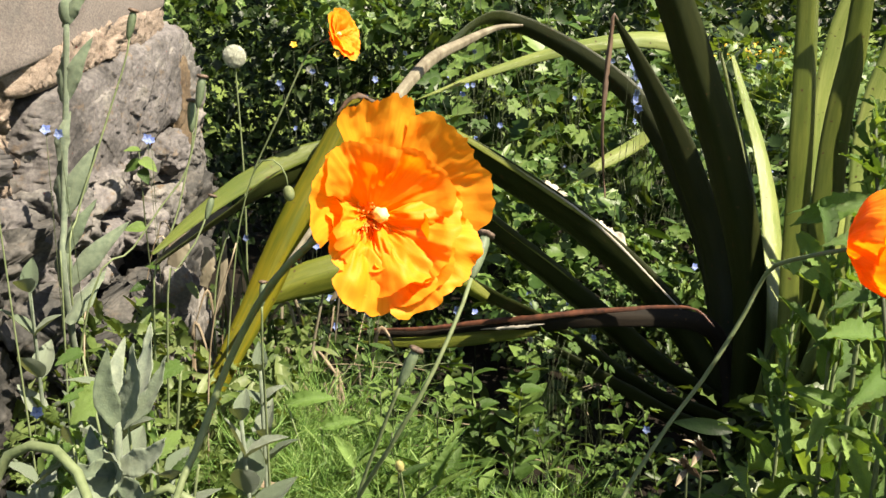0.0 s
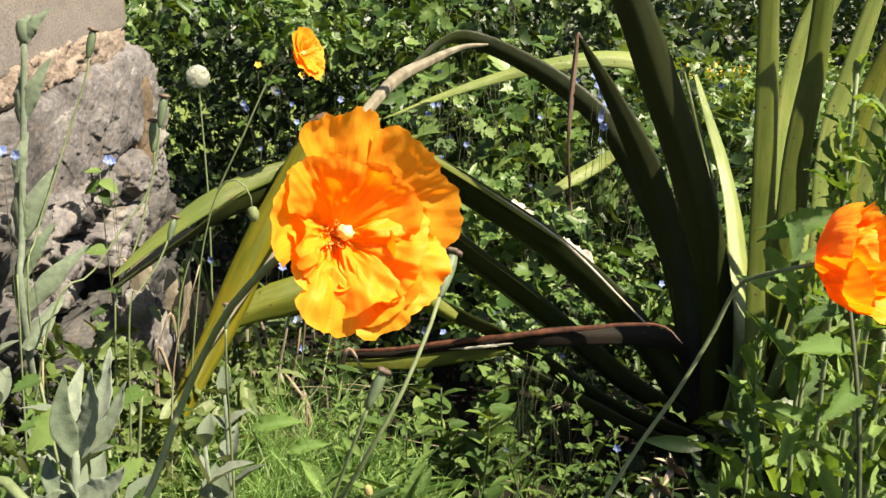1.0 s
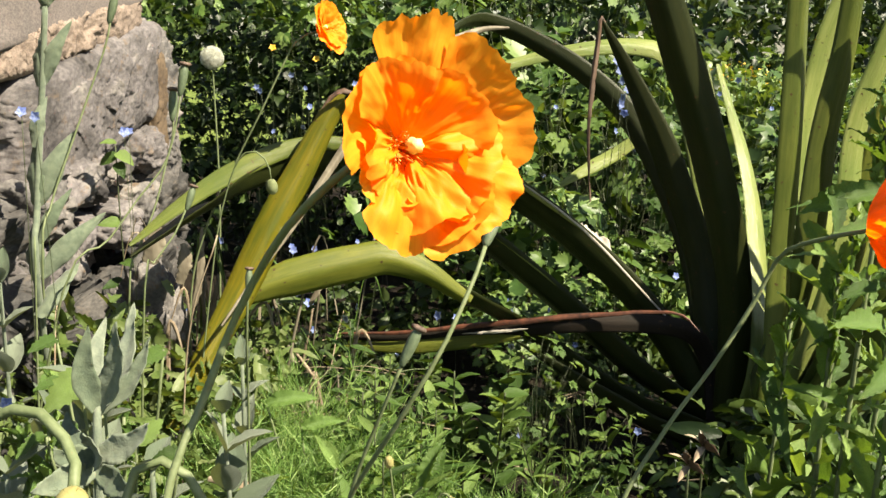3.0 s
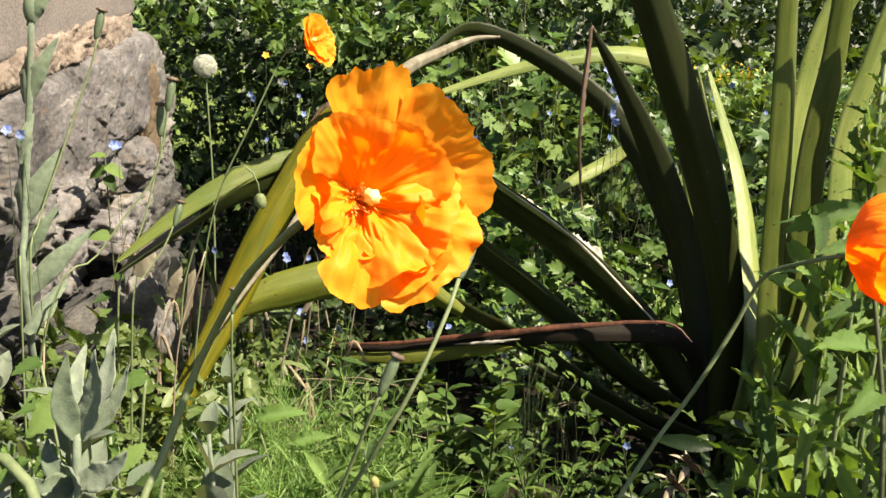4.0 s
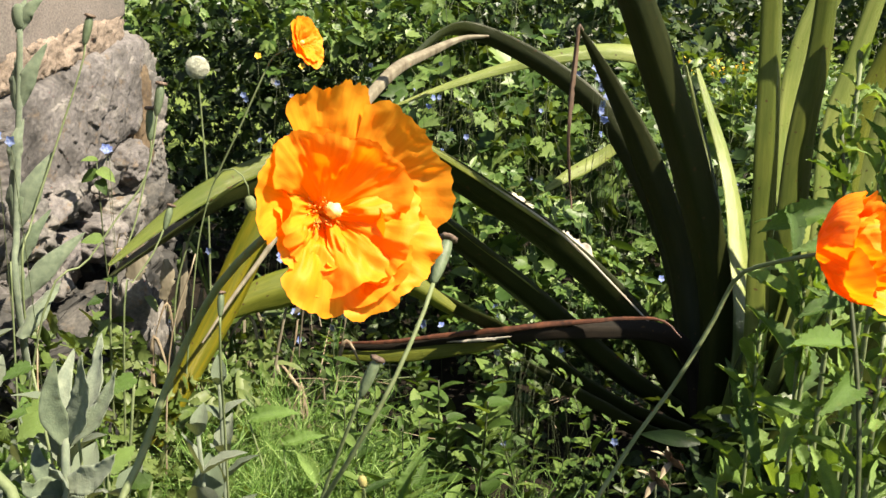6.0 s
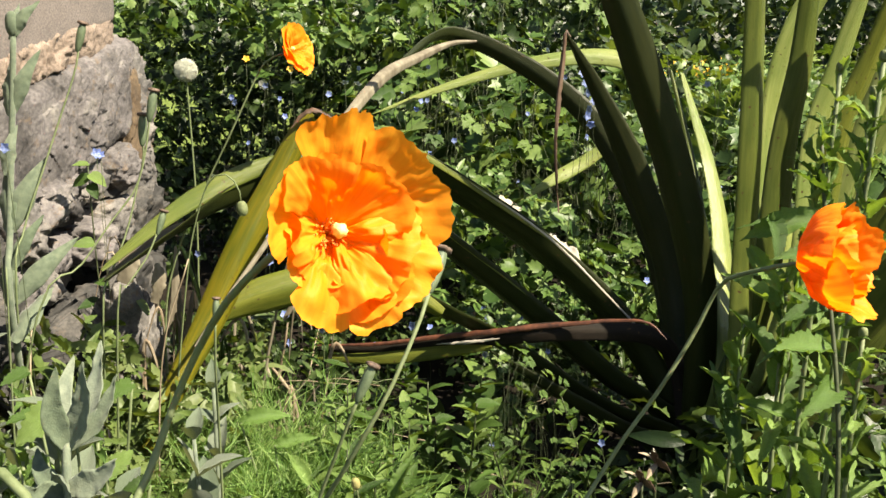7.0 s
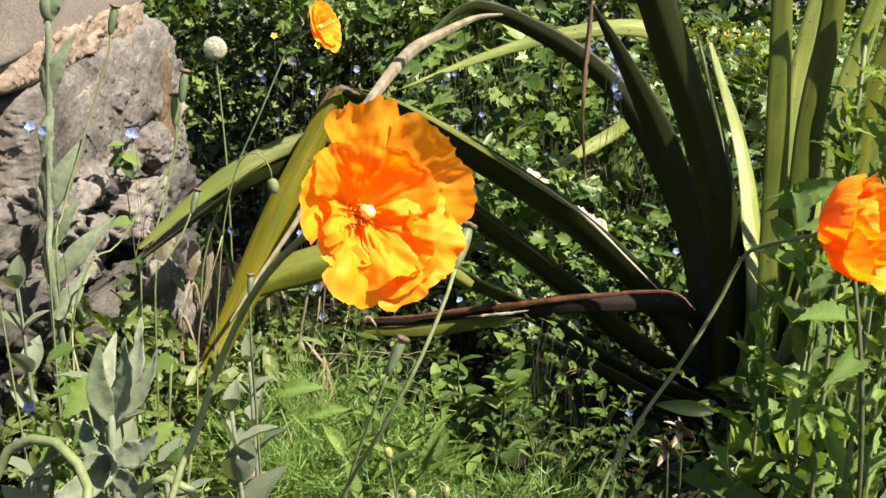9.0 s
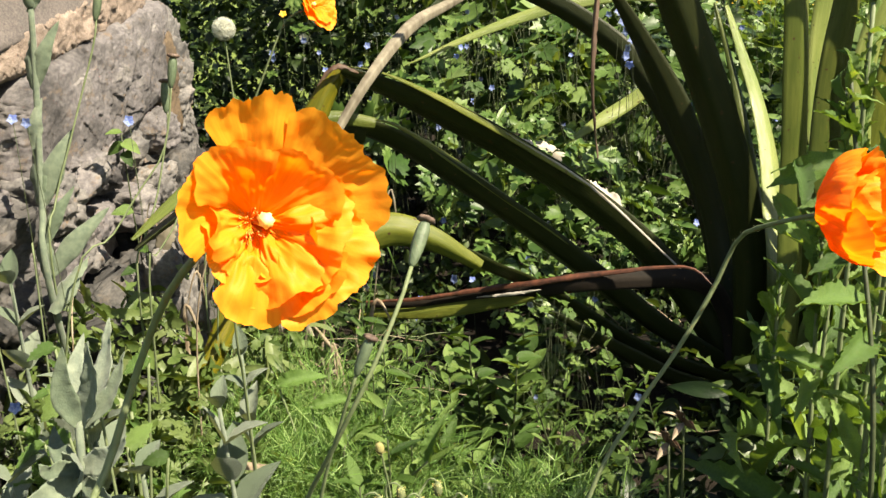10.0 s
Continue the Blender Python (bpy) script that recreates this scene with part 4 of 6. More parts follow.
def seed_pod(pts, size, label):
    foot = np.array(pts[-1])
    ob = thing("poppy_seed_pod", foot, label, "seed pod", "poppy seed pods")
    p = np.array(pts, float)
    d = unit(p[0] - p[1])
    x = unit(np.cross(d, (0.2, 1, 0.1)))
    m = np.stack([x, np.cross(d, x), d], 1)
    v, f = bulb(size * 0.145, size * 0.5, 14, 12, 0.7, 0.06)
    v[:, :2] *= (0.75 + 0.35 * (v[:, 2:] / size + 0.5))
    pod = link_mesh("pod", (v + (0, 0, -size * 0.5)) @ m.T + p[0] - foot, f, POD, ob, "ribbed grey green pod")
    v, f = bulb(size * 0.17, size * 0.07, 16, 6, 0.6, 0.18)
    link_mesh("cap", v @ m.T + p[0] - foot, f, POD_CAP, pod, "brown starry cap")
    v, f = tube([p[0] - d * size * 0.9] + pts[1:], (0.0011, 0.0017), 36, 8, 0.02)
    link_mesh("stem", v - foot, f, STEM, ob, "grey green stem")


seed_pod([(0.038, 0.43, 0.613), (0.024, 0.405, 0.578), (0.008, 0.387, 0.546), (-0.012, 0.388, 0.509), (-0.042, 0.41, 0.446), (-0.08, 0.43, 0.33), (-0.10, 0.45, 0.0)], 0.027, "slender poppy seed pod with a brown cap")
seed_pod([(-0.003, 0.489, 0.525), (-0.013, 0.485, 0.503), (-0.026, 0.49, 0.468), (-0.045, 0.50, 0.41), (-0.07, 0.51, 0.3), (-0.09, 0.52, 0.0)], 0.026, "dried poppy seed pod, stem among the green")
seed_pod([(-0.152, 0.735, 0.498), (-0.153, 0.73, 0.475), (-0.157, 0.74, 0.42), (-0.163, 0.77, 0.34), (-0.17, 0.80, 0.0)], 0.022, "small seed pod on a pale stem")


seed_pod([(-0.293, 1.09, 0.661), (-0.297, 1.088, 0.639), (-0.304, 1.082, 0.592), (-0.311, 1.075, 0.559), (-0.321, 1.069, 0.535), (-0.345, 1.055, 0.503), (-0.378, 1.032, 0.453), (-0.422, 0.998, 0.396), (-0.52, 1.02, 0.0)], 0.040, "slender green seed pod before the wall")
seed_pod([(-0.312, 1.104, 0.63), (-0.313, 1.101, 0.607), (-0.313, 1.098, 0.576), (-0.319, 1.092, 0.549), (-0.333, 1.077, 0.488), (-0.351, 1.059, 0.435), (-0.359, 1.042, 0.383), (-0.40, 1.12, 0.0)], 0.040, "slender green seed pod before the wall")
seed_pod([(-0.371, 1.087, 0.74), (-0.376, 1.086, 0.721), (-0.383, 1.083, 0.685), (-0.401, 1.074, 0.632), (-0.422, 1.058, 0.567), (-0.443, 1.037, 0.496), (-0.45, 1.015, 0.419), (-0.50, 1.12, 0.0)], 0.036, "thin seed pod with a brown cap before the wall")
seed_pod([(-0.27, 1.018, 0.524), (-0.275, 1.013, 0.505), (-0.289, 1.002, 0.471), (-0.308, 0.988, 0.441), (-0.319, 0.974, 0.404), (-0.36, 1.03, 0.0)], 0.03, "small seed pod on a leaning green stem")


def bud_stalk(pts, size, label, radius=0.0012, mat=BUD, skin="nodding hairy yellow green bud"):
    foot = np.array(pts[-1])
    ob = thing("poppy_bud", foot, label, "flower bud", "poppy buds")
    v, f = tube(pts, (radius * 0.8, radius * 1.2), 44, 8, 0.02)
    link_mesh("stem", v - foot, f, STEM, ob, "hooked hairy stem")
    d = unit(np.array(pts[0]) - np.array(pts[1]))
    x = unit(np.cross(d, (0.2, 1, 0.1)))
    m = np.stack([x, np.cross(d, x), d], 1)
    v, f = bulb(size * 0.36, size * 0.5, 14, 10, 0.8)
    p = np.array(pts[0]) + d * size * 0.35
    bud = link_mesh("bud", v @ m.T + p - foot, f, mat, ob, skin)
    v, f = hairs([p - d * size * 0.45 - foot, p - foot, p + d * size * 0.45 - foot], size * 0.33, 160, size * 0.2, 5)
    link_mesh("hair_coat", v, f, mat, bud)
    return ob


bud_stalk([(-0.193, 1.094, 0.520), (-0.196, 1.094, 0.540), (-0.210, 1.096, 0.556), (-0.232, 1.10, 0.548), (-0.252, 1.105, 0.50), (-0.27, 1.11, 0.42), (-0.30, 1.12, 0.2), (-0.31, 1.12, 0.0)], 0.020, "nodding poppy bud on a hooked stem")
bud_stalk([(-0.129, 0.278, 0.526), (-0.13, 0.284, 0.531), (-0.136, 0.297, 0.535), (-0.150, 0.305, 0.546), (-0.165, 0.311, 0.545), (-0.178, 0.312, 0.535), (-0.19, 0.31, 0.49), (-0.20, 0.31, 0.3), (-0.20, 0.31, 0.0)], 0.019, "fat hairy poppy bud showing yellow, hanging low", 0.0028, BUD_YELLOW, "opening yellow bud")
bud_stalk([(-0.089, 0.326, 0.470), (-0.092, 0.327, 0.492), (-0.100, 0.331, 0.506), (-0.110, 0.333, 0.513), (-0.120, 0.331, 0.512), (-0.126, 0.325, 0.50), (-0.13, 0.32, 0.44), (-0.14, 0.32, 0.0)], 0.018, "hairy hooked poppy bud stem", 0.0025)
bud_stalk([(-0.027, 0.687, 0.338), (-0.025, 0.689, 0.322), (-0.021, 0.697, 0.258), (-0.017, 0.707, 0.0)], 0.011, "pale yellow withered bud above feathery leaves", 0.0012, BUD_YELLOW, "pale yellow bud")


# ---- leafy plants of the bed ----
def leaf_data(name, shape, mat):
    v, f = shape
    me = bpy.data.meshes.new(name)
    me.from_pydata([tuple(p) for p in v], [], f)
    me.shade_smooth()
    me.materials.append(mat)
    return me


SILVER_LEAVES = [leaf_data("silver_leaf", blade(1, 0.50, "lance", fold=0.45, rise=0.1, droop=d, rows=10, seed=k), SILVER) for k, d in enumerate((0.1, 0.35, 0.7))]
TOOTH_LEAVES = [leaf_data("toothed_leaf", blade(1, 0.23, "lance", teeth=9, fold=1.0, rise=0.3, droop=d, seed=k), SERRATE) for k, d in enumerate((0.3, 0.75, 1.2, 1.7))]
SHOOT_LEAVES = [leaf_data("shoot_leaf", blade(1, 0.28, "lance", fold=0.3, rise=0.2, droop=d, seed=k), HERB) for k, d in enumerate((0.2, 0.5))]
OVAL_LEAVES = [leaf_data("oval_leaf", blade(1, 0.6, "ovate", fold=0.25, rise=0.15, droop=d, rows=9, seed=k), HERB) for k, d in enumerate((0.2, 0.5))]
LOBED_LEAVES = [leaf_data("lobed_leaf", s, HERB) for s in CUT + LOBED[:1]]


def leaf_at(parent, meshes, rng, p, out, size, normal=None, jitter=0.25):
    """A leaf as a part: it grows from p (in the plant's own space) to `out`."""
    out = unit(np.array(out, float))
    n = np.array((0, 0, 1.0)) if normal is None else np.array(normal, float)
    n = unit(n + jitter * rng.normal(size=3))
    r = turned(n[None], out[None])[0]
    m = Matrix([[*r[i], 0] for i in range(3)] + [[0, 0, 0, 1]]) @ Matrix.Scale(size, 4)
    m.translation = Vector(p)
    return link("leaf", meshes[rng.integers(0, len(meshes))], parent, "", m)


def stem_at(parent, pts, radius, mat=STEM_DARK, label=""):
    v, f = tube(pts, radius, 14, 6)
    return link_mesh("stem", v, f, mat, parent, label)


def silver_plant(at, top, pairs, length, seed, label, upright=0.9, first=0.45):
    """Felted campion: a stem with pairs of upright silver leaves. top: the stem's end, from the foot."""
    rng = np.random.default_rng(seed)
    ob = thing("silver_leaved_plant", at, label, "plant", "silver-leaved plants")
    top = np.array(top)
    pts = [np.zeros(3), top * (0.3, 0.3, 0.5), top]
    stem_at(ob, pts, (0.0032, 0.002), SILVER, "felted grey stem")
    c = curve_points(pts, 40)
    for k in range(pairs):
        s = first + (1 - first) * k / max(pairs - 1, 1)
        p = c[int(s * 39)]
        a = k * 1.57 + rng.uniform(-0.4, 0.4)
        for b in (a, a + math.pi):
            out = np.array((math.cos(b), math.sin(b), upright * rng.uniform(0.8, 1.5)))
            size = length * (1.15 - 0.45 * k / max(pairs - 1, 1)) * rng.uniform(0.85, 1.15)
            leaf_at(ob, SILVER_LEAVES, rng, p, out, size, (-math.cos(b), -math.sin(b), 0.9))
    return ob


def vase_plant():
    foot = np.array((-0.214, 0.526, 0.412)) * (1, 1, 0)
    ob = thing("silver_leaved_plant", foot, "silver felted plant with broad leaves cupped like a vase", "plant", "silver-leaved plants")
    stalk = [(-0.216, 0.542, 0.449), (-0.215, 0.529, 0.419), foot + (0, 0, 0.2), foot]
    v, f = tube(stalk, (0.0028, 0.004), 30, 8)
    link_mesh("stem", v - foot, f, SILVER, ob, "felted grey stem")
    rows = [((-0.216, 0.54, 0.446), (-0.219, 0.539, 0.507), 0.019),
            ((-0.216, 0.541, 0.446), (-0.203, 0.584, 0.51), 0.021),
            ((-0.216, 0.541, 0.447), (-0.2, 0.536, 0.511), 0.022),
            ((-0.215, 0.541, 0.446), (-0.185, 0.558, 0.494), 0.017),
            ((-0.217, 0.54, 0.446), (-0.222, 0.581, 0.501), 0.018),
            ((-0.215, 0.529, 0.42), (-0.177, 0.521, 0.448), 0.022),
            ((-0.216, 0.528, 0.419), (-0.237, 0.514, 0.432), 0.02),
            ((-0.216, 0.529, 0.419), (-0.211, 0.498, 0.45), 0.024),
            ((-0.214, 0.526, 0.412), (-0.18, 0.49, 0.41), 0.02),
            ((-0.216, 0.525, 0.412), (-0.239, 0.482, 0.418), 0.022),
            ((-0.215, 0.529, 0.42), (-0.246, 0.56, 0.438), 0.016)]
    for k, (p, q, w) in enumerate(rows):
        p, q = np.array(p), np.array(q)
        side = unit(np.array((q[0] - p[0], 0, 0.0)) + (1e-4, 0, 0))
        mid = p + 0.5 * (q - p) + 0.006 * side + (0, -0.002, -0.002)
        v, f, uv = strap([p, mid, q], 0.92 * w, (-0.4 * side[0], -1, 0.45), fold=-0.35, taper=(0.35, 0.0), point=0.62, n=26, thick=0.0011, wave=0.0009, seed=k)
        link_mesh("leaf", v - foot, f, SILVER, ob, "", uv)


vase_plant()
silver_plant((-0.285, 0.70, 0), (0.0, 0.0, 0.40), 5, 0.06, 12, "silver felted shoot with broad leaves", 1.6, 0.75)
silver_plant((-0.31, 0.60, 0), (0.0, 0.0, 0.37), 5, 0.055, 13, "silver felted rosette in the weeds", 1.2, 0.7)
silver_plant((-0.235, 0.575, 0), (0.0, 0.0, 0.375), 4, 0.058, 2, "silver felted leaf rosette among weeds", 0.8, 0.7)
silver_plant((-0.205, 0.60, 0), (0.01, -0.02, 0.385), 4, 0.051, 3, "silver felted young shoot", 1.3, 0.7)
silver_plant((-0.165, 0.72, 0), (-0.01, 0.0, 0.37), 4, 0.051, 4, "silver felted shoot beside feathery leaves", 1.8, 0.7)
silver_plant((-0.18, 0.83, 0), (0.0, 0.0, 0.375), 4, 0.041, 5, "slim silver felted shoot", 2.4, 0.72)
def tall_campion():
    foot = np.array((-0.50, 1.16, 0.0))
    ob = thing("silver_campion", foot, "tall silver campion stalk with long felted leaves and a bud", "plant")
    stalk = [(-0.447, 1.069, 0.726), (-0.454, 1.062, 0.633), (-0.461, 1.04, 0.495), (-0.457, 1.015, 0.391), (-0.50, 1.16, 0.0)]
    v, f = tube(stalk, (0.0035, 0.005), 40, 8)
    link_mesh("stem", v - foot, f, SILVER, ob, "felted grey stem")
    rows = [((-0.455, 1.062, 0.633), (-0.421, 1.025, 0.709), 0.02),
            ((-0.458, 1.061, 0.631), (-0.459, 1.031, 0.696), 0.02),
            ((-0.45, 1.067, 0.72), (-0.417, 1.026, 0.765), 0.016),
            ((-0.45, 1.067, 0.72), (-0.445, 1.036, 0.762), 0.016),
            ((-0.461, 1.04, 0.494), (-0.421, 1.017, 0.582), 0.028),
            ((-0.463, 1.039, 0.494), (-0.468, 1.017, 0.575), 0.026),
            ((-0.457, 1.021, 0.41), (-0.39, 1.013, 0.482), 0.026),
            ((-0.459, 1.018, 0.404), (-0.472, 0.996, 0.471), 0.028),
            ((-0.459, 1.031, 0.449), (-0.426, 1.004, 0.512), 0.018),
            ((-0.457, 1.007, 0.366), (-0.423, 1.006, 0.421), 0.03),
            ((-0.463, 1.051, 0.561), (-0.45, 1.009, 0.621), 0.018)]
    for k, (p, q, w) in enumerate(rows):
        p, q = np.array(p), np.array(q)
        mid = (p + q) / 2 + (0.0, 0.020, 0.004)
        v, f, uv = strap([p, mid, q + (0, 0.055, 0)], w, (0.35 * (-1) ** k, -1, 0.3), fold=0.35, taper=(0.35, 0.0), point=0.6, n=24, thick=0.0012, wave=0.0012, seed=k)
        link_mesh("leaf", v - foot, f, SILVER, ob, "", uv)
    top = np.array(stalk[0])
    v, f = bulb(0.0075, 0.015, 14, 12, 0.8, 0.07)
    link_mesh("bud", v + top + (0, 0, 0.012) - foot, f, SILVER, ob, "ribbed felted bud")


tall_campion()
silver_plant((-0.475, 0.96, 0), (0.0, 0.0, 0.42), 6, 0.058, 7, "silver felted plant at the foot of the wall", 1.0, 0.4)
silver_plant((-0.36, 0.80, 0), (0.0, 0.0, 0.33), 5, 0.061, 8, "silver felted low rosette", 0.7, 0.6)


CURLED_LEAVES = [leaf_data("curled_leaf", blade(1, 0.34, "lance", teeth=6, fold=0.9, rise=0.9, droop=d, seed=k), SERRATE) for k, d in enumerate((1.6, 2.2, 1.1))]


def toothed_plant(at, top, leaves, length, seed, label, first=0.3, buds=1):
    rng = np.random.default_rng(seed)
    ob = thing("toothed_plant", at, label, "plant", "toothed leafy plants")
    top = np.array(top, float)
    pts = [np.zeros(3), top * (0.4, 0.4, 0.5), top]
    stem_at(ob, pts, (0.0028, 0.0018), STEM)
    c = curve_points(pts, 60)
    for k in range(leaves):
        s = first + (0.97 - first) * k / (leaves - 1)
        p = c[int(s * 59)]
        b = k * 2.4 + rng.uniform(-0.3, 0.3)
        tip = k / (leaves - 1)
        out = np.array((math.cos(b), math.sin(b), 0.55 + 1.0 * tip ** 2 + rng.uniform(-0.6, 0.4)))
        leaf_at(ob, TOOTH_LEAVES, rng, p, out, length * (1.55 - 0.85 * tip ** 1.5) * rng.uniform(0.65, 1.25), (-0.6 * math.cos(b), -0.6 * math.sin(b) - 0.1, 1), 0.7)
    for k in range(13):
        b = k * 2.4 + 1.0
        leaf_at(ob, CURLED_LEAVES, rng, c[int((0.82 + 0.014 * k) * 59)], (math.cos(b), math.sin(b), 1.2), rng.uniform(0.018, 0.036), (-0.7 * math.cos(b), -0.7 * math.sin(b), 0.6))
    for k in range(buds):
        a = k * 2.2 + seed
        d = np.array((0.014 * math.cos(a), 0.014 * math.sin(a), -0.016 * k)) * (1 if k else 0)
        v, f = bulb(0.0032, 0.0046, 14, 8, 0.75, 0.2)
        bud = link_mesh("bud", v + top + d + (0, 0, 0.005), f, BUD, ob, "closed knobbly green bud")
        if k:
            v, f = tube([top + d, top + d * 0.5 + (0, 0, -0.012), top + (0, 0, -0.026)], 0.0009, 8, 5)
            link_mesh("bud_stalk", v, f, STEM, bud)
    return ob


toothed_plant((0.365, 0.70, 0), (0.01, 0.0, 0.70), 24, 0.046, 1, "tall plant with toothed green leaves and curled buds")
toothed_plant((0.372, 0.655, 0), (0.015, 0.0, 0.71), 26, 0.05, 2, "tall plant with toothed green leaves and curled buds")
toothed_plant((0.395, 0.72, 0), (0.02, 0.0, 0.68), 26, 0.052, 4, "tall plant with toothed green leaves and curled buds")
toothed_plant((0.372, 0.61, 0), (0.0, 0.0, 0.50), 22, 0.05, 5, "toothed leafy plant with broad lower leaves")
toothed_plant((0.38, 0.56, 0), (0.01, 0.0, 0.52), 22, 0.052, 7, "toothed leafy plant with broad lower leaves")
toothed_plant((0.43, 0.62, 0), (0.01, 0.0, 0.70), 24, 0.052, 8, "tall plant with toothed green leaves and curled buds")
toothed_plant((0.335, 0.78, 0), (0.01, 0.0, 0.46), 11, 0.078, 9, "toothed leafy plant with narrow drooping leaves", 0.4, 0)
toothed_plant((0.36, 0.72, 0), (0.0, 0.01, 0.52), 13, 0.075, 10, "toothed leafy plant with narrow drooping leaves", 0.4, 0)
toothed_plant((0.385, 0.80, 0), (0.02, 0.0, 0.56), 13, 0.075, 11, "toothed leafy plant with narrow drooping leaves", 0.4, 0)


BROAD_TOOTHED = [leaf_data("toothed_leaf", blade(1, 0.33, "lance", teeth=11, fold=0.7, rise=0.25, droop=d, seed=k), SERRATE) for k, d in enumerate((0.5, 0.8, 1.1))]


def broad_toothed_plant():
    foot = np.array((0.315, 0.539, 0.382)) * (1, 1, 0)
    ob = thing("toothed_plant", foot, "tall plant with large toothed leaves lit at the edges", "plant", "toothed leafy plants")
    stalk = [(0.31, 0.616, 0.653), (0.318, 0.6, 0.555), (0.315, 0.539, 0.382), foot]
    v, f = tube(stalk, (0.0016, 0.0024), 40, 8, 0.03)
    link_mesh("stem", v - foot, f, STEM_DARK, ob)
    r = np.random.default_rng(21)
    for k, (p, q) in enumerate((((0.316, 0.609, 0.606), (0.279, 0.628, 0.626)),
                                ((0.315, 0.608, 0.593), (0.25, 0.613, 0.585)),
                                ((0.278, 0.624, 0.589), (0.277, 0.587, 0.561)),
                                ((0.265, 0.625, 0.565), (0.275, 0.585, 0.546)),
                                ((0.316, 0.61, 0.609), (0.298, 0.61, 0.643)),
                                ((0.318, 0.605, 0.582), (0.29, 0.598, 0.595)),
                                ((0.319, 0.601, 0.563), (0.276, 0.579, 0.578)),
                                ((0.32, 0.592, 0.523), (0.278, 0.581, 0.536)),
                                ((0.32, 0.583, 0.492), (0.263, 0.557, 0.508)),
                                ((0.321, 0.597, 0.547), (0.325, 0.565, 0.57)),
                                ((0.32, 0.575, 0.469), (0.274, 0.534, 0.456)))):
        p, q = np.array(p), np.array(q)
        leaf_at(ob, BROAD_TOOTHED, r, p - foot, q - p, 1.05 * float(np.linalg.norm(q - p)), (0.5 * (-1) ** k, -0.5, 0.8))
    for k in range(12):
        b = k * 2.4
        top = np.array(stalk[0]) - foot
        leaf_at(ob, CURLED_LEAVES, r, top - (0, 0, 0.006 * k), (math.cos(b), math.sin(b), 1.1), r.uniform(0.018, 0.034), (-0.7 * math.cos(b), -0.7 * math.sin(b), 0.6))
    ob.location = foot + np.array((0.025, 0.02, 0.0))


broad_toothed_plant()
for k, (x, y, h, n, ln) in enumerate([(-0.30, 0.62, 0.36, 13, 0.045), (-0.33, 0.70, 0.36, 13, 0.05), (-0.37, 0.74, 0.34, 13, 0.05), (-0.27, 0.60, 0.33, 11, 0.045), (-0.22, 0.66, 0.34, 11, 0.045), (-0.40, 0.88, 0.34, 13, 0.05), (-0.30, 0.80, 0.33, 11, 0.045)]):
    toothed_plant((x, y, 0), (0.01, 0.0, h), n, ln, 40 + k, "young toothed plant among silver leaves", 0.45, 0)


def shoot(at, height, leaves, length, seed, label, meshes=SHOOT_LEAVES, first=0.15, lean=(0, 0)):
    rng = np.random.default_rng(seed)
    ob = thing("leafy_shoot", at, label, "plant", "leafy shoots")
    top = np.array((lean[0], lean[1], height))
    pts = [np.zeros(3), top * (0.3, 0.3, 0.5), top]
    stem_at(ob, pts, (0.002, 0.001))
    c = curve_points(pts, 50)
    for k in range(leaves):
        s = first + (1 - first) * k / (leaves - 1)
        b = k * 2.4 + rng.uniform(-0.4, 0.4)
        out = np.array((math.cos(b), math.sin(b), 0.3 + 0.8 * s + rng.uniform(-0.2, 0.2)))
        leaf_at(ob, meshes, rng, c[int(s * 49)], out, length * (1.1 - 0.5 * s * s) * rng.uniform(0.8, 1.2), (-0.4 * math.cos(b), -0.4 * math.sin(b), 1))
    return ob


first_shoots = [shoot((-0.105, 1.22, 0), 0.30, 22, 0.055, 1, "upright shoot with narrow bright leaves"),
                shoot((0.02, 1.14, 0), 0.20, 16, 0.06, 2, "low shoot with narrow pointed leaves"),
                shoot((0.06, 1.22, 0), 0.17, 14, 0.05, 3, "leafy shoot with oval leaves", OVAL_LEAVES),
                shoot((-0.05, 1.30, 0), 0.22, 16, 0.04, 4, "leafy shoot with oval leaves", OVAL_LEAVES)]


def lobed_plant(at, height, leaves, size, seed, label):
    """Leaves on long stalks from one crown."""
    rng = np.random.default_rng(seed)
    ob = thing("lobed_leaf_plant", at, label, "plant", "lobed-leaf plants")
    for k in range(leaves):
        a = k * 2.4 + rng.uniform(-0.3, 0.3)
        reach = rng.uniform(0.05, 0.24)
        h = height * (0.35 + 0.65 * rng.random() ** 0.6) * (1 - 0.6 * reach)
        tip = np.array((reach * math.cos(a), reach * math.sin(a), h))
        v, f = tube([np.zeros(3), tip * (0.35, 0.35, 0.6) + 0.03 * rng.normal(size=3) * (1, 1, 0), tip], (0.0013, 0.0008), 8, 5)
        link_mesh("stalk", v, f, STEM_DARK, ob)
        leaf_at(ob, LOBED_LEAVES, rng, tip, (math.cos(a), math.sin(a), -0.1), size * rng.uniform(0.65, 1.2), (0.3 * math.cos(a), 0.3 * math.sin(a) - 0.3, 1))
    return ob


near_shoots = [shoot((-0.055, 0.97, 0), 0.24, 15, 0.075, 5, "shoot with long pointed bright leaves", first=0.35),
               shoot((-0.02, 0.92, 0), 0.23, 14, 0.08, 6, "shoot with long pointed bright leaves", first=0.35),
               shoot((-0.075, 1.05, 0), 0.26, 18, 0.06, 7, "upright shoot with narrow bright leaves", first=0.35)]
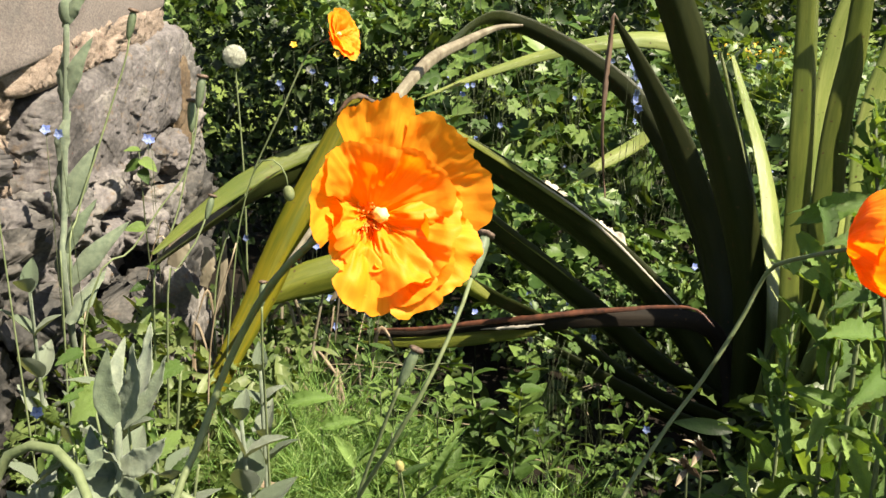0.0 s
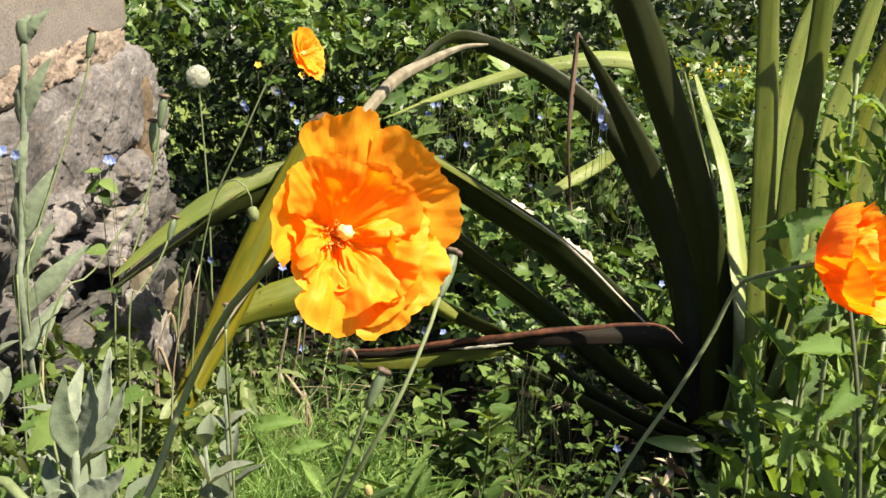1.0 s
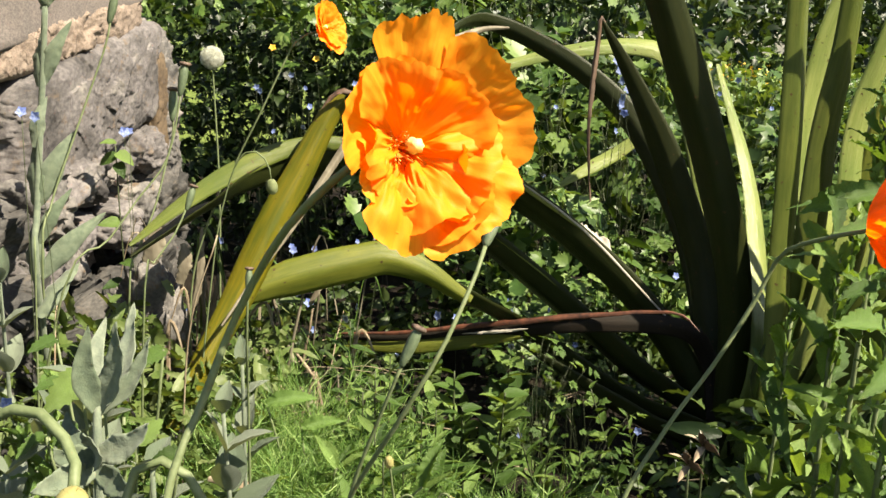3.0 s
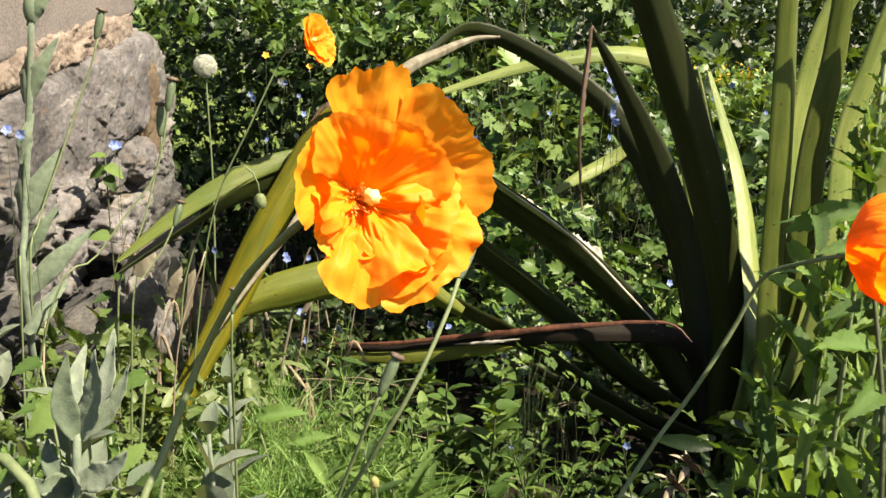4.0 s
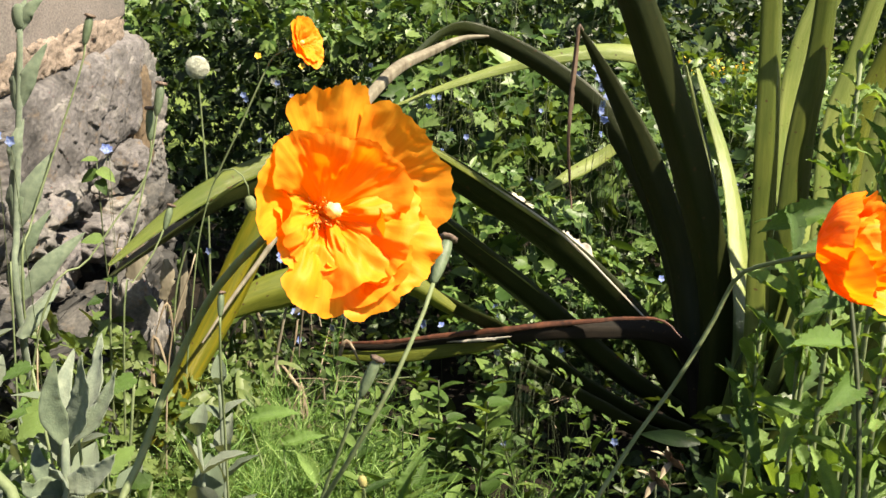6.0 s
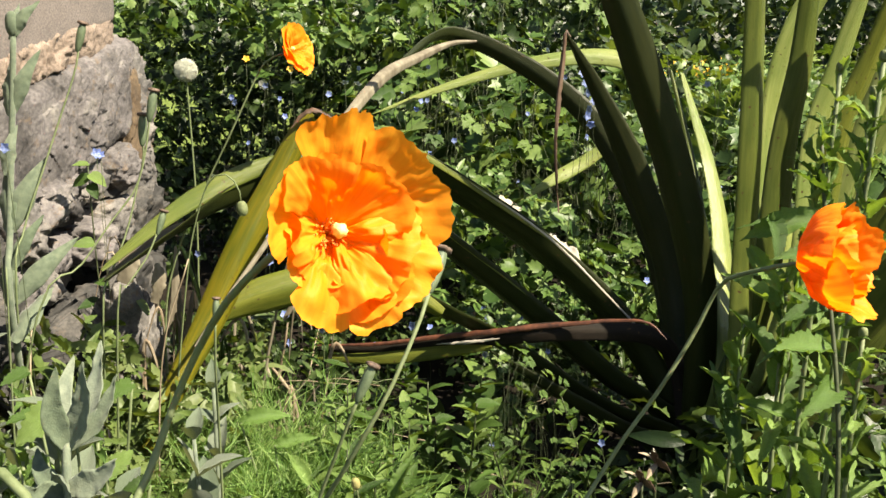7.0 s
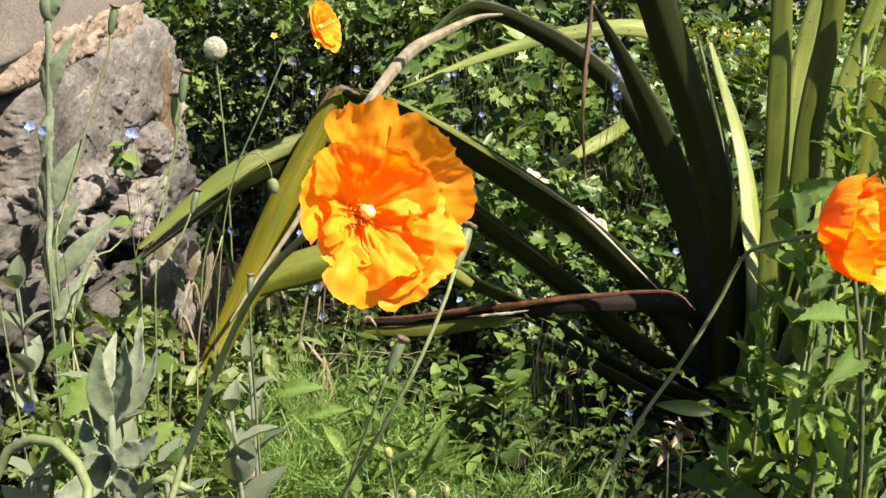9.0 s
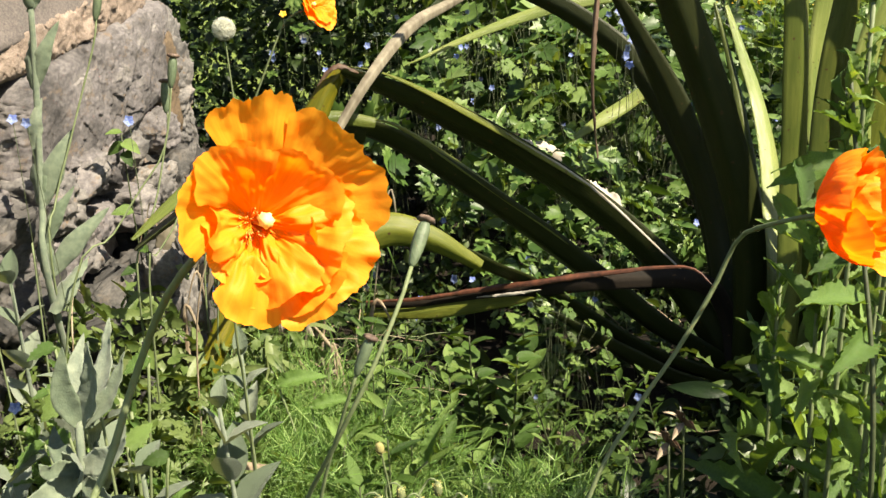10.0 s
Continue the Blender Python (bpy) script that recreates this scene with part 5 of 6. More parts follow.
for k, (x, y, sc) in enumerate(((-0.095, 0.93, 0.95), (0.01, 0.99, 0.9), (-0.04, 0.86, 1.0), (0.05, 0.95, 0.8), (-0.07, 0.83, 0.95))):
    copy_thing(near_shoots[k % 3], pose(x, y, 0, 0, 0, 61 * k) @ Matrix.Scale(sc, 4))
rng = np.random.default_rng(77)
lobed_kinds = [lobed_plant((0.2, 2.35, 0), 0.95, 30, 0.10, 1, "tall herb with lobed bright green leaves"),
               lobed_plant((-0.35, 2.75, 0), 1.0, 30, 0.085, 2, "tall herb with lobed bright green leaves"),
               lobed_plant((0.45, 2.1, 0), 0.6, 26, 0.075, 3, "bushy herb with lobed green leaves")]
for k, (x, y, s) in enumerate([(-0.05, 2.6, 1.0), (0.1, 2.9, 1.1), (0.4, 2.6, 1.0), (0.65, 2.5, 0.8), (0.9, 2.6, 0.75), (-0.6, 3.0, 1.05), (0.3, 2.15, 0.75), (0.05, 2.15, 0.7), (0.7, 2.2, 0.6),
                               (0.95, 2.25, 0.55), (1.2, 2.5, 0.7), (-0.15, 3.1, 1.1), (0.55, 3.0, 1.05), (1.5, 2.8, 0.8), (0.25, 2.0, 0.55), (0.5, 1.95, 0.5), (0.8, 1.9, 0.5)]):
    copy_thing(lobed_kinds[k % 3], pose(x, y, 0, 0, 0, rng.uniform(0, 360)) @ Matrix.Scale(s, 4))
for k in range(16):
    x, y = rng.uniform(-0.35, 0.75), rng.uniform(1.25, 1.9)
    copy_thing(first_shoots[int(rng.integers(0, 4))], pose(x, y, 0, rng.uniform(-16, 16), rng.uniform(-16, 16), rng.uniform(0, 360)) @ Matrix.Scale(rng.uniform(0.35, 0.7), 4))


for k in range(7):
    x, y = rng.uniform(-0.08, 0.34), rng.uniform(1.30, 1.62)
    turn, size = pose(x, y, 0, rng.uniform(-16, 16), rng.uniform(-16, 16), rng.uniform(0, 360)), rng.uniform(0.6, 1.0)
    copy_thing(lobed_kinds[k % 3] if k % 2 else first_shoots[2], turn @ Matrix.Scale(size * (0.36 if k % 2 else 1.0), 4))


for k in range(6):
    x, y = rng.uniform(0.1, 0.36), rng.uniform(1.08, 1.28)
    copy_thing(first_shoots[k % 4], pose(x, y, 0, rng.uniform(-16, 16), rng.uniform(-16, 16), rng.uniform(0, 360)) @ Matrix.Scale(rng.uniform(0.55, 0.95) * (1.0 if k % 4 else 0.7), 4))


for k, (x, y, s) in enumerate(((0.10, 1.16, 1.25), (0.17, 1.22, 1.15), (0.05, 1.26, 1.2), (0.22, 1.14, 1.0), (0.13, 1.32, 1.3))):
    copy_thing(lobed_kinds[k % 3] if k % 2 else first_shoots[2], pose(x, y, 0, 6 * (k % 3 - 1), 5, 71 * k) @ Matrix.Scale(s * (0.26 if k % 2 else 1.0), 4))
for k, (x, y, s) in enumerate(((-0.06, 1.06, 0.95), (-0.02, 1.10, 1.0), (0.0, 1.0, 0.85), (-0.09, 1.16, 0.9))):
    copy_thing(first_shoots[k % 2], pose(x, y, 0, 0, 0, 47 * k) @ Matrix.Scale(s, 4))


def heart_leaf_vine():
    """A thin climbing stem with a few broad lit leaves over the bare shade."""
    foot = np.array((0.174, 1.360, -0.017)) * (1, 1, 0)
    ob = thing("heart_leaf_vine", foot, "thin vine with a few heart-shaped bright leaves", "plant")
    stalk = [np.array(p) - foot for p in ((0.191, 1.440, 0.117), (0.186, 1.420, 0.061), (0.173, 1.380, 0.005))] + [np.zeros(3)]
    v, f = tube(stalk, (0.0009, 0.0014), 24, 6)
    link_mesh("stem", v, f, STEM_DARK, ob)
    r = np.random.default_rng(81)
    for p, q, n in (((0.173, 1.430, 0.083), (0.108, 1.420, 0.081), (0.2, -0.7, 0.8)), ((0.191, 1.440, 0.111), (0.215, 1.430, 0.131), (0.3, -0.6, 0.9)), ((0.187, 1.440, 0.104), (0.177, 1.410, 0.060), (0.4, -1, 0.4)), ((0.181, 1.410, 0.039), (0.202, 1.380, -0.001), (0.4, -1, 0.4)), ((0.173, 1.380, 0.007), (0.219, 1.360, -0.015), (0.3, -0.8, 0.8)), ((0.196, 1.440, 0.079), (0.252, 1.430, 0.068), (0.1, -0.3, 1))):
        p, q = np.array(p), np.array(q)
        leaf_at(ob, OVAL_LEAVES, r, p - foot, q - p, float(np.linalg.norm(q - p)), n, 0.1)


heart_leaf_vine()


JAGGED_LEAVES = [leaf_data("jagged_leaf", blade(1, 0.62, "ovate", teeth=6, fold=0.35, rise=0.2, droop=d, seed=k), HERB) for k, d in enumerate((0.3, 0.6))]


def crinkled_plant():
    foot = np.array((-0.128, 0.970, 0.225)) * (1, 1, 0)
    ob = thing("crinkled_leaf_plant", foot, "young plant with long crinkled green leaves", "plant")
    r = np.random.default_rng(83)
    for p, q, n in (((-0.187, 1.000, 0.262), (-0.122, 1.000, 0.284), (0.1, -0.7, 0.8)), ((0.002, 0.860, 0.229), (0.031, 0.880, 0.279), (-0.6, -1, 0.5)), ((-0.140, 0.960, 0.251), (-0.092, 0.950, 0.276), (0.2, -0.6, 0.8)), ((-0.094, 0.900, 0.230), (-0.121, 0.920, 0.265), (0.3, -0.8, 0.6))):
        p, q = np.array(p), np.array(q)
        v, f = tube([p - foot, (p - foot) * (0.5, 0.5, 0.6), np.zeros(3)], (0.0014, 0.002), 12, 6)
        link_mesh("stalk", v, f, STEM, ob)
        leaf_at(ob, BROAD_TOOTHED, r, p - foot, q - p, float(np.linalg.norm(q - p)), n, 0.1)


crinkled_plant()


def jagged_plant():
    foot = np.array((-0.25, 0.66, 0.0))
    ob = thing("jagged_leaf_plant", foot, "young plant with broad jagged bright leaves among silver ones", "plant")
    r = np.random.default_rng(85)
    for p, q, n in (((-0.275, 0.660, 0.428), (-0.308, 0.645, 0.392), (0.3, -0.6, 0.8)), ((-0.294, 0.680, 0.413), (-0.320, 0.665, 0.403), (0.1, -0.5, 0.9)), ((-0.201, 0.640, 0.456), (-0.222, 0.625, 0.443), (0.2, -0.6, 0.8)), ((-0.316, 0.720, 0.436), (-0.339, 0.705, 0.421), (0.3, -0.6, 0.8)), ((-0.257, 0.600, 0.413), (-0.273, 0.585, 0.395), (0.3, -0.7, 0.7)), ((-0.288, 0.620, 0.393), (-0.297, 0.605, 0.421), (0.4, -0.5, 0.8)), ((-0.174, 0.580, 0.397), (-0.188, 0.565, 0.419), (0.2, -0.6, 0.9)), ((-0.212, 0.600, 0.397), (-0.195, 0.585, 0.422), (0.3, -0.8, 0.5)), ((-0.257, 0.660, 0.420), (-0.231, 0.645, 0.402), (0.1, -0.6, 0.8))):
        p, q = np.array(p), np.array(q)
        v, f = tube([p - foot, (p - foot) * (0.5, 0.5, 0.6), np.zeros(3)], (0.0012, 0.002), 12, 6)
        link_mesh("stalk", v, f, STEM, ob)
        leaf_at(ob, JAGGED_LEAVES, r, p - foot, q - p, 0.85 * float(np.linalg.norm(q - p)), n, 0.3)


jagged_plant()
straw = np.array((-0.201, 0.860, 0.228))
v, f, uv = strap([np.array((-0.228, 0.870, 0.231)) - straw, np.array((0.0, 0.0, 0.004)), np.array((0.03, 0.02, -0.012))], 0.010, (0, -0.7, 0.7), fold=0.4, taper=(0.7, 0.6), n=20, thick=0.001, seed=90, torn=0.3)
ob = link_mesh("straw_piece", v, f, DRY, None, "", uv)
ob.location = straw
tagged(ob, "broken piece of dry straw lying in the leaves", "straw")


# ---- dense foliage ----
def bank(name, n, x, y, height, size, shapes, mat, label, seed, low=0.03, lift=0.8, spread=0.75, crown=0.5, clump=None):
    """A bank of leaves: most of them near its uneven upper surface."""
    r = np.random.default_rng(seed)
    px, py = r.uniform(*x, n), r.uniform(*y, n)
    top = np.array([height(a, b) * (1 + 0.22 * noise.noise((a * 2.6, b * 2.6, seed)) + 0.12 * noise.noise((a * 8, b * 8, seed))) for a, b in zip(px, py)])
    pz = low + (top - low).clip(0.005) * r.random(n) ** crown
    if clump is not None:
        keep = np.array([noise.noise((a * 6, b * 6, c * 6 + seed)) > clump for a, b, c in zip(px, py, pz)])
        px, py, pz = px[keep], py[keep], pz[keep]
        n = len(px)
    normals, headings = leaf_mess(r, n, lift, spread)
    return scatter(name, shapes, np.stack([px, py, pz], 1), normals, headings, r.uniform(*size, n), mat, label, "foliage", seed)


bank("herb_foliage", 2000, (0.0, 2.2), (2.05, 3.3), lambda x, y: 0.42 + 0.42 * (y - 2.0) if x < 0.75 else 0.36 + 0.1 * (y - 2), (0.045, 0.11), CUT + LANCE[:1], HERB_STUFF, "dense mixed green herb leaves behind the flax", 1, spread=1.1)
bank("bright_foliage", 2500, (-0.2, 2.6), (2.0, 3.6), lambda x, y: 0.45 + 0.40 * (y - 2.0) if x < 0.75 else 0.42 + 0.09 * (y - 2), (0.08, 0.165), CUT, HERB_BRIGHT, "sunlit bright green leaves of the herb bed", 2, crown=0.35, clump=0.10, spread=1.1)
# dark leaf colour stands in for shade in the hollow below the lighter tops
bank("dark_shrub", 4000, (-1.3, 0.1), (2.62, 3.2), lambda x, y: 0.66 + 0.30 * (y - 2.4), (0.028, 0.06), PLAIN + CUT[:2], DARK_STUFF, "small-leaved shrub with shade put into its dark green", 3, spread=1.0, crown=0.9)
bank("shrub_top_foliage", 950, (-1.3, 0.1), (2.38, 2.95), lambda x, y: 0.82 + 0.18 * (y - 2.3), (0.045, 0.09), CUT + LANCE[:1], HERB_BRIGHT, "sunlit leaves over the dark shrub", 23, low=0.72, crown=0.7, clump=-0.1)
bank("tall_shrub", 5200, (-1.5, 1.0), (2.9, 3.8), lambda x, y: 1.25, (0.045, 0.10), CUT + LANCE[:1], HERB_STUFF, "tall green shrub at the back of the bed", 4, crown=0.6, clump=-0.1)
bank("ground_cover", 5600, (-0.55, 1.4), (1.25, 2.1), lambda x, y: 0.075 + 0.06 * (y - 1.2), (0.014, 0.042), OVATE[:2] + LANCE[:1] + CUT[:2], COVER_STUFF, "low creeping plants with small mixed leaves", 5, low=0.005, clump=-0.22, spread=1.0)
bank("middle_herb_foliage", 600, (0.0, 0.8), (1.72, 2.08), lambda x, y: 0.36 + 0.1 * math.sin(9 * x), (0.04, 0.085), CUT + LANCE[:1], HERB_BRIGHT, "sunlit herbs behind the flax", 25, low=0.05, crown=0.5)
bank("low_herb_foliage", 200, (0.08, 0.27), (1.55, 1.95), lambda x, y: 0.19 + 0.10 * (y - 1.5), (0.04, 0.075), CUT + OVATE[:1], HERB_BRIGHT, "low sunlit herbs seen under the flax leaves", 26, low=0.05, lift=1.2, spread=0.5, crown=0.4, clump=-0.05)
bank("left_weeds", 1500, (-0.55, -0.20), (0.5, 1.0), lambda x, y: 0.25 + 0.12 * (1.0 - y) - 0.5 * max(0.0, x + 0.30), (0.014, 0.042), LANCE + TOOTHED + LOBED, WEED_STUFF, "weeds with mixed green leaves by the wall", 6, spread=1.0, clump=-0.15)
bank("right_weeds", 1100, (0.35, 0.9), (0.50, 1.05), lambda x, y: 0.24, (0.04, 0.085), TOOTHED + LANCE, HERB_STUFF, "green weeds crowding under the flax", 7, spread=1.1)
bank("wall_foot_weeds", 1150, (-0.53, -0.20), (1.02, 1.36), lambda x, y: 0.34 if x < -0.36 else 0.27, (0.02, 0.06), LANCE + TOOTHED[:1] + CUT[:1], WEED_STUFF, "narrow-leaved weeds at the foot of the wall", 28, low=0.02, spread=1.0, clump=-0.1)
bank("low_weeds", 800, (0.02, 0.50), (0.66, 1.12), lambda x, y: 0.10 + 0.12 * max(0.0, x - 0.12), (0.03, 0.065), LANCE + TOOTHED, HERB_STUFF, "low mixed weeds covering the soil by the flax", 27, low=0.01, spread=0.9)
bank("right_back_foliage", 3000, (0.6, 3.2), (2.6, 4.6), lambda x, y: 0.42 + 0.03 * y, (0.04, 0.08), CUT[:2] + PLAIN, HERB_BRIGHT, "bright green leaves of the far bed", 8, crown=0.4)


def feathery(at, fronds, radius, height, seed, label):
    """A clump of hair-fine divided fronds: thin axes with whorls of long forked threads."""
    r = np.random.default_rng(seed)
    ob = thing("feathery_plant", at, label, "plant", "feathery plants")
    for k in range(fronds):
        quads, tris = [], []
        a, q = r.uniform(0, 6.28), radius * math.sqrt(r.random())
        foot = np.array((q * math.cos(a), q * math.sin(a), height * r.uniform(0.05, 0.6)))
        d = unit(np.array((0.9 * math.cos(a) * q / radius + 0.5 * r.normal(), 0.9 * math.sin(a) * q / radius + 0.5 * r.normal(), 1.0)))
        ln = r.uniform(0.07, 0.15)
        bend = np.array((d[0], d[1], -0.6)) * 0.3 * ln
        s = unit(np.cross(d, r.normal(size=3)))
        steps = 9
        for i in range(steps):
            u0, u1 = i / steps, (i + 1) / steps
            p0, p1 = foot + d * ln * u0 + bend * u0 * u0, foot + d * ln * u1 + bend * u1 * u1
            w = s * 0.0007 * (1 - 0.5 * u0)
            quads.append((p0 - w, p0 + w, p1 + w, p1 - w))
            if i < 2:
                continue
            for b in range(3):
                e = unit(r.normal(size=3) + 0.75 * d + (0, 0, 0.25))
                l2 = ln * 0.58 * (1.15 - 0.6 * u0) * r.uniform(0.5, 1.2)
                mid = p0 + e * l2 * 0.55
                e2 = unit(e + 0.35 * r.normal(size=3) + (0, 0, 0.25))
                w2 = unit(np.cross(e, r.normal(size=3))) * 0.00048
                quads.append((p0 - w2, p0 + w2, mid + w2, mid - w2))
                tris.append((mid - w2, mid + w2, mid + e2 * l2 * 0.55))
                e3 = unit(e + 0.8 * r.normal(size=3))
                tris.append((mid - w2, mid + w2, mid + e3 * l2 * 0.45))
        v = np.vstack([np.array(quads).reshape(-1, 3), np.array(tris).reshape(-1, 3)])
        nq = len(quads)
        f = [tuple(range(4 * i, 4 * i + 4)) for i in range(nq)] + [tuple(range(4 * nq + 3 * i, 4 * nq + 3 * i + 3)) for i in range(len(tris))]
        link_mesh("frond", v, f, FEATHER, ob)
    return ob


for k, (x, y, h, n, r_) in enumerate([(-0.225, 1.14, 0.28, 85, 0.08), (-0.16, 1.10, 0.28, 95, 0.08), (-0.19, 0.99, 0.30, 95, 0.08), (-0.12, 1.01, 0.26, 95, 0.08), (-0.13, 0.90, 0.29, 95, 0.08),
                                      (0.03, 0.84, 0.20, 60, 0.06), (0.09, 0.87, 0.19, 85, 0.065), (0.14, 0.84, 0.17, 60, 0.05), (-0.03, 0.80, 0.22, 55, 0.06)]):
    feathery((x, y, 0), n, r_, h, k, "clump of soft feathery bright green leaves" if h > 0.21 else "low clump of feathery green leaves")


# ---- small flowers, clocks and stems ----
def blue_flower(at, facing, size, seed, stalk_to, name="blue_flower", mat=None, label="small sky blue flower on a thin stalk", group="small blue flowers", skin="five pale blue petals"):
    r = np.random.default_rng(seed)
    foot = np.array(stalk_to)
    ob = thing(name, foot, label, "flower", group)
    z = unit(np.array(facing, float))
    x = unit(np.cross(z, (0.1, 0.2, 1)))
    m = np.stack([x, np.cross(z, x), z], 1)
    pieces = []
    v, f = blade(1, 0.95, "ovate", droop=0.2, rise=0.3, rows=8)
    for k in range(5):
        a = k * 1.2566
        rz = np.array([[math.cos(a), -math.sin(a), 0], [math.sin(a), math.cos(a), 0], [0, 0, 1]])
        pieces.append(((v * size * 0.55) @ rz.T @ m.T + np.array(at) - foot, f))
    pv, pf = joined(pieces)
    link_mesh("petals", pv, pf, mat or BLUE, ob, skin)
    mid = (np.array(at) + foot) / 2 + r.normal(size=3) * (0.03, 0.02, 0.0) * min(1.0, 2 * float(at[2]))
    v, f = tube([np.array(at) - foot, mid - foot, np.zeros(3)], 0.00042, 12, 5)
    link_mesh("stem", v, f, STEM_DARK, ob, "thin dark stalk")


for k, (p, q) in enumerate([((-0.425, 0.935, 0.612), (-0.44, 0.93, 0.0)), ((-0.413, 0.94, 0.607), (-0.435, 0.94, 0.0)), ((-0.40, 1.201, 0.567), (-0.41, 1.20, 0.0)),
                            ((0.145, 1.212, 0.132), (0.15, 1.22, 0.0)), ((0.234, 0.88, 0.288), (0.24, 0.89, 0.0)), ((-0.372, 0.737, 0.369), (-0.38, 0.74, 0.0)),
                            ((0.109, 1.736, 0.531), (0.11, 1.75, 0.0)), ((0.325, 1.50, 0.639), (0.36, 1.55, 0.0)), ((0.33, 1.51, 0.61), (0.365, 1.56, 0.0)), ((0.318, 1.49, 0.655), (0.36, 1.55, 0.0)), ((0.312, 1.495, 0.672), (0.355, 1.55, 0.0)), ((0.335, 1.50, 0.625), (0.36, 1.555, 0.0)), ((0.322, 1.495, 0.60), (0.362, 1.55, 0.0)), ((0.328, 1.49, 0.585), (0.36, 1.55, 0.0))]):
    blue_flower(p, (rng.normal() * 0.5, -1, 0.3 + 0.3 * rng.normal()), 0.016 if 6 < k else 0.012 if p[2] > 0.35 else 0.009, k, q)
for k, (p, q) in enumerate((((-0.096, 1.62, 0.649), (-0.13, 1.66, 0.0)), ((-0.072, 1.62, 0.647), (-0.13, 1.66, 0.0)))):
    blue_flower(p, (0.3 * rng.normal(), -0.5, -0.8), 0.015, 80 + k, q)
for k in range(96):
    x, y = rng.uniform(-0.5, 0.95), rng.uniform(1.45, 2.5)
    h = (0.12 + 0.10 * (y - 1.2) + rng.uniform(0.0, 0.10)) if y < 2.05 else 0.46 + 0.42 * (y - 2.0) + rng.uniform(-0.2, 0.06)
    blue_flower((x, y - 0.01, h), (rng.normal() * 0.7, -1, 0.4 * rng.normal()), rng.uniform(0.011, 0.018), 100 + k, (x + 0.01, y, 0.0))


for k, p in enumerate(((-0.387, 2.289, 0.673), (-0.29, 2.382, 0.646))):
    blue_flower(p, (0.2, -1, 0.6), 0.019, 300 + k, (p[0] + 0.02, p[1] + 0.03, 0.0), "yellow_flower", YELLOW, "small yellow flower among dark shrub leaves", "small yellow flowers", "five bright yellow petals")


def wall_sprig():
    foot = np.array((-0.455, 1.31, 0.0))
    ob = thing("flowering_sprig", foot, "dark-stemmed sprig with oval leaves before the wall", "plant")
    pts = [np.zeros(3), np.array((0.005, 0.0, 0.25)), np.array((0.0, 0.0, 0.40)), np.array((-0.005, 0.01, 0.535))]
    stem_at(ob, pts, (0.0016, 0.001))
    r = np.random.default_rng(9)
    for x, y, z, size in ((-0.03, -0.02, 0.52, 0.035), (0.025, -0.02, 0.525, 0.034), (0.01, -0.03, 0.51, 0.03), (-0.02, -0.02, 0.54, 0.025), (-0.035, -0.02, 0.42, 0.035), (0.03, -0.03, 0.36, 0.03), (-0.03, -0.03, 0.33, 0.035)):
        leaf_at(ob, OVAL_LEAVES, r, (0, 0, z), (x, y, 0.006), size, (0, -0.6, 0.8))


wall_sprig()
blue_flower((-0.451, 1.335, 0.553), (0.4, -1, 0.2), 0.016, 55, (-0.455, 1.335, 0.0))


def dandelion_clock(at, radius):
    foot = np.array((at[0], at[1], 0.0))
    ob = thing("dandelion_clock", foot, "round white dandelion seed head on a bare stalk", "flower")
    r = np.random.default_rng(3)
    pieces = []
    for k in range(420):
        d = unit(r.normal(size=3))
        s = unit(np.cross(d, r.normal(size=3)))
        e = d * radius * r.uniform(0.6, 0.85)
        pieces.append((np.array([d * 0.004 - s * 0.0002, d * 0.004 + s * 0.0002, e]), [(0, 1, 2)]))
        t = np.cross(d, s)
        for j in range(7):
            a = j * 0.9
            q = e + (math.cos(a) * s + math.sin(a) * t) * radius * 0.3 + d * radius * 0.16
            w = unit(np.cross(q - e, d)) * 0.0006
            pieces.append((np.array([e - w, e + w, q + w * 0.5, q - w * 0.5]), [(0, 1, 2, 3)]))
    v, f = joined(pieces)
    link_mesh("seed_fluff", v + np.array(at) - foot, f, WHITE_FLUFF, ob, "white downy fluff")
    v, f = bulb(0.006, 0.005)
    link_mesh("seed_heart", v + np.array(at) - foot, f, SEED, ob, "brown seed heart")
    v, f = tube([(0, 0, 0), (0.008, 0.0, at[2] * 0.5), (0, 0, at[2])], (0.003, 0.002), 16, 7)
    link_mesh("stem", v, f, STEM, ob, "bare green stalk")


dandelion_clock((-0.527, 2.243, 0.646), 0.029)


def grass_stem(pts, radius, mat, label, name="dry_stem"):
    foot = np.array(pts[-1])
    v, f = tube(pts, radius, 22, 5)
    ob = link_mesh(name, v - foot, f, mat)
    ob.location = foot
    tagged(ob, label, "stem", "thin stems")


W_STEMS = [((-0.24, 1.0, 0.47), (-0.28, 1.0, 0.33), (-0.30, 1.0, 0.0)), ((-0.45, 0.86, 0.55), (-0.44, 0.85, 0.35), (-0.43, 0.85, 0.0)),
           ((-0.38, 0.84, 0.50), (-0.39, 0.84, 0.3), (-0.40, 0.84, 0.0)), ((-0.49, 1.2, 0.30), (-0.47, 1.1, 0.36), (-0.44, 1.0, 0.25), (-0.42, 0.95, 0.0))]
for k, pts in enumerate(W_STEMS):
    grass_stem(pts, (0.0009, 0.0016), STEM if k % 3 else DRY, "thin green wiry stem by the wall" if k % 3 else "thin dry tan stem by the wall")

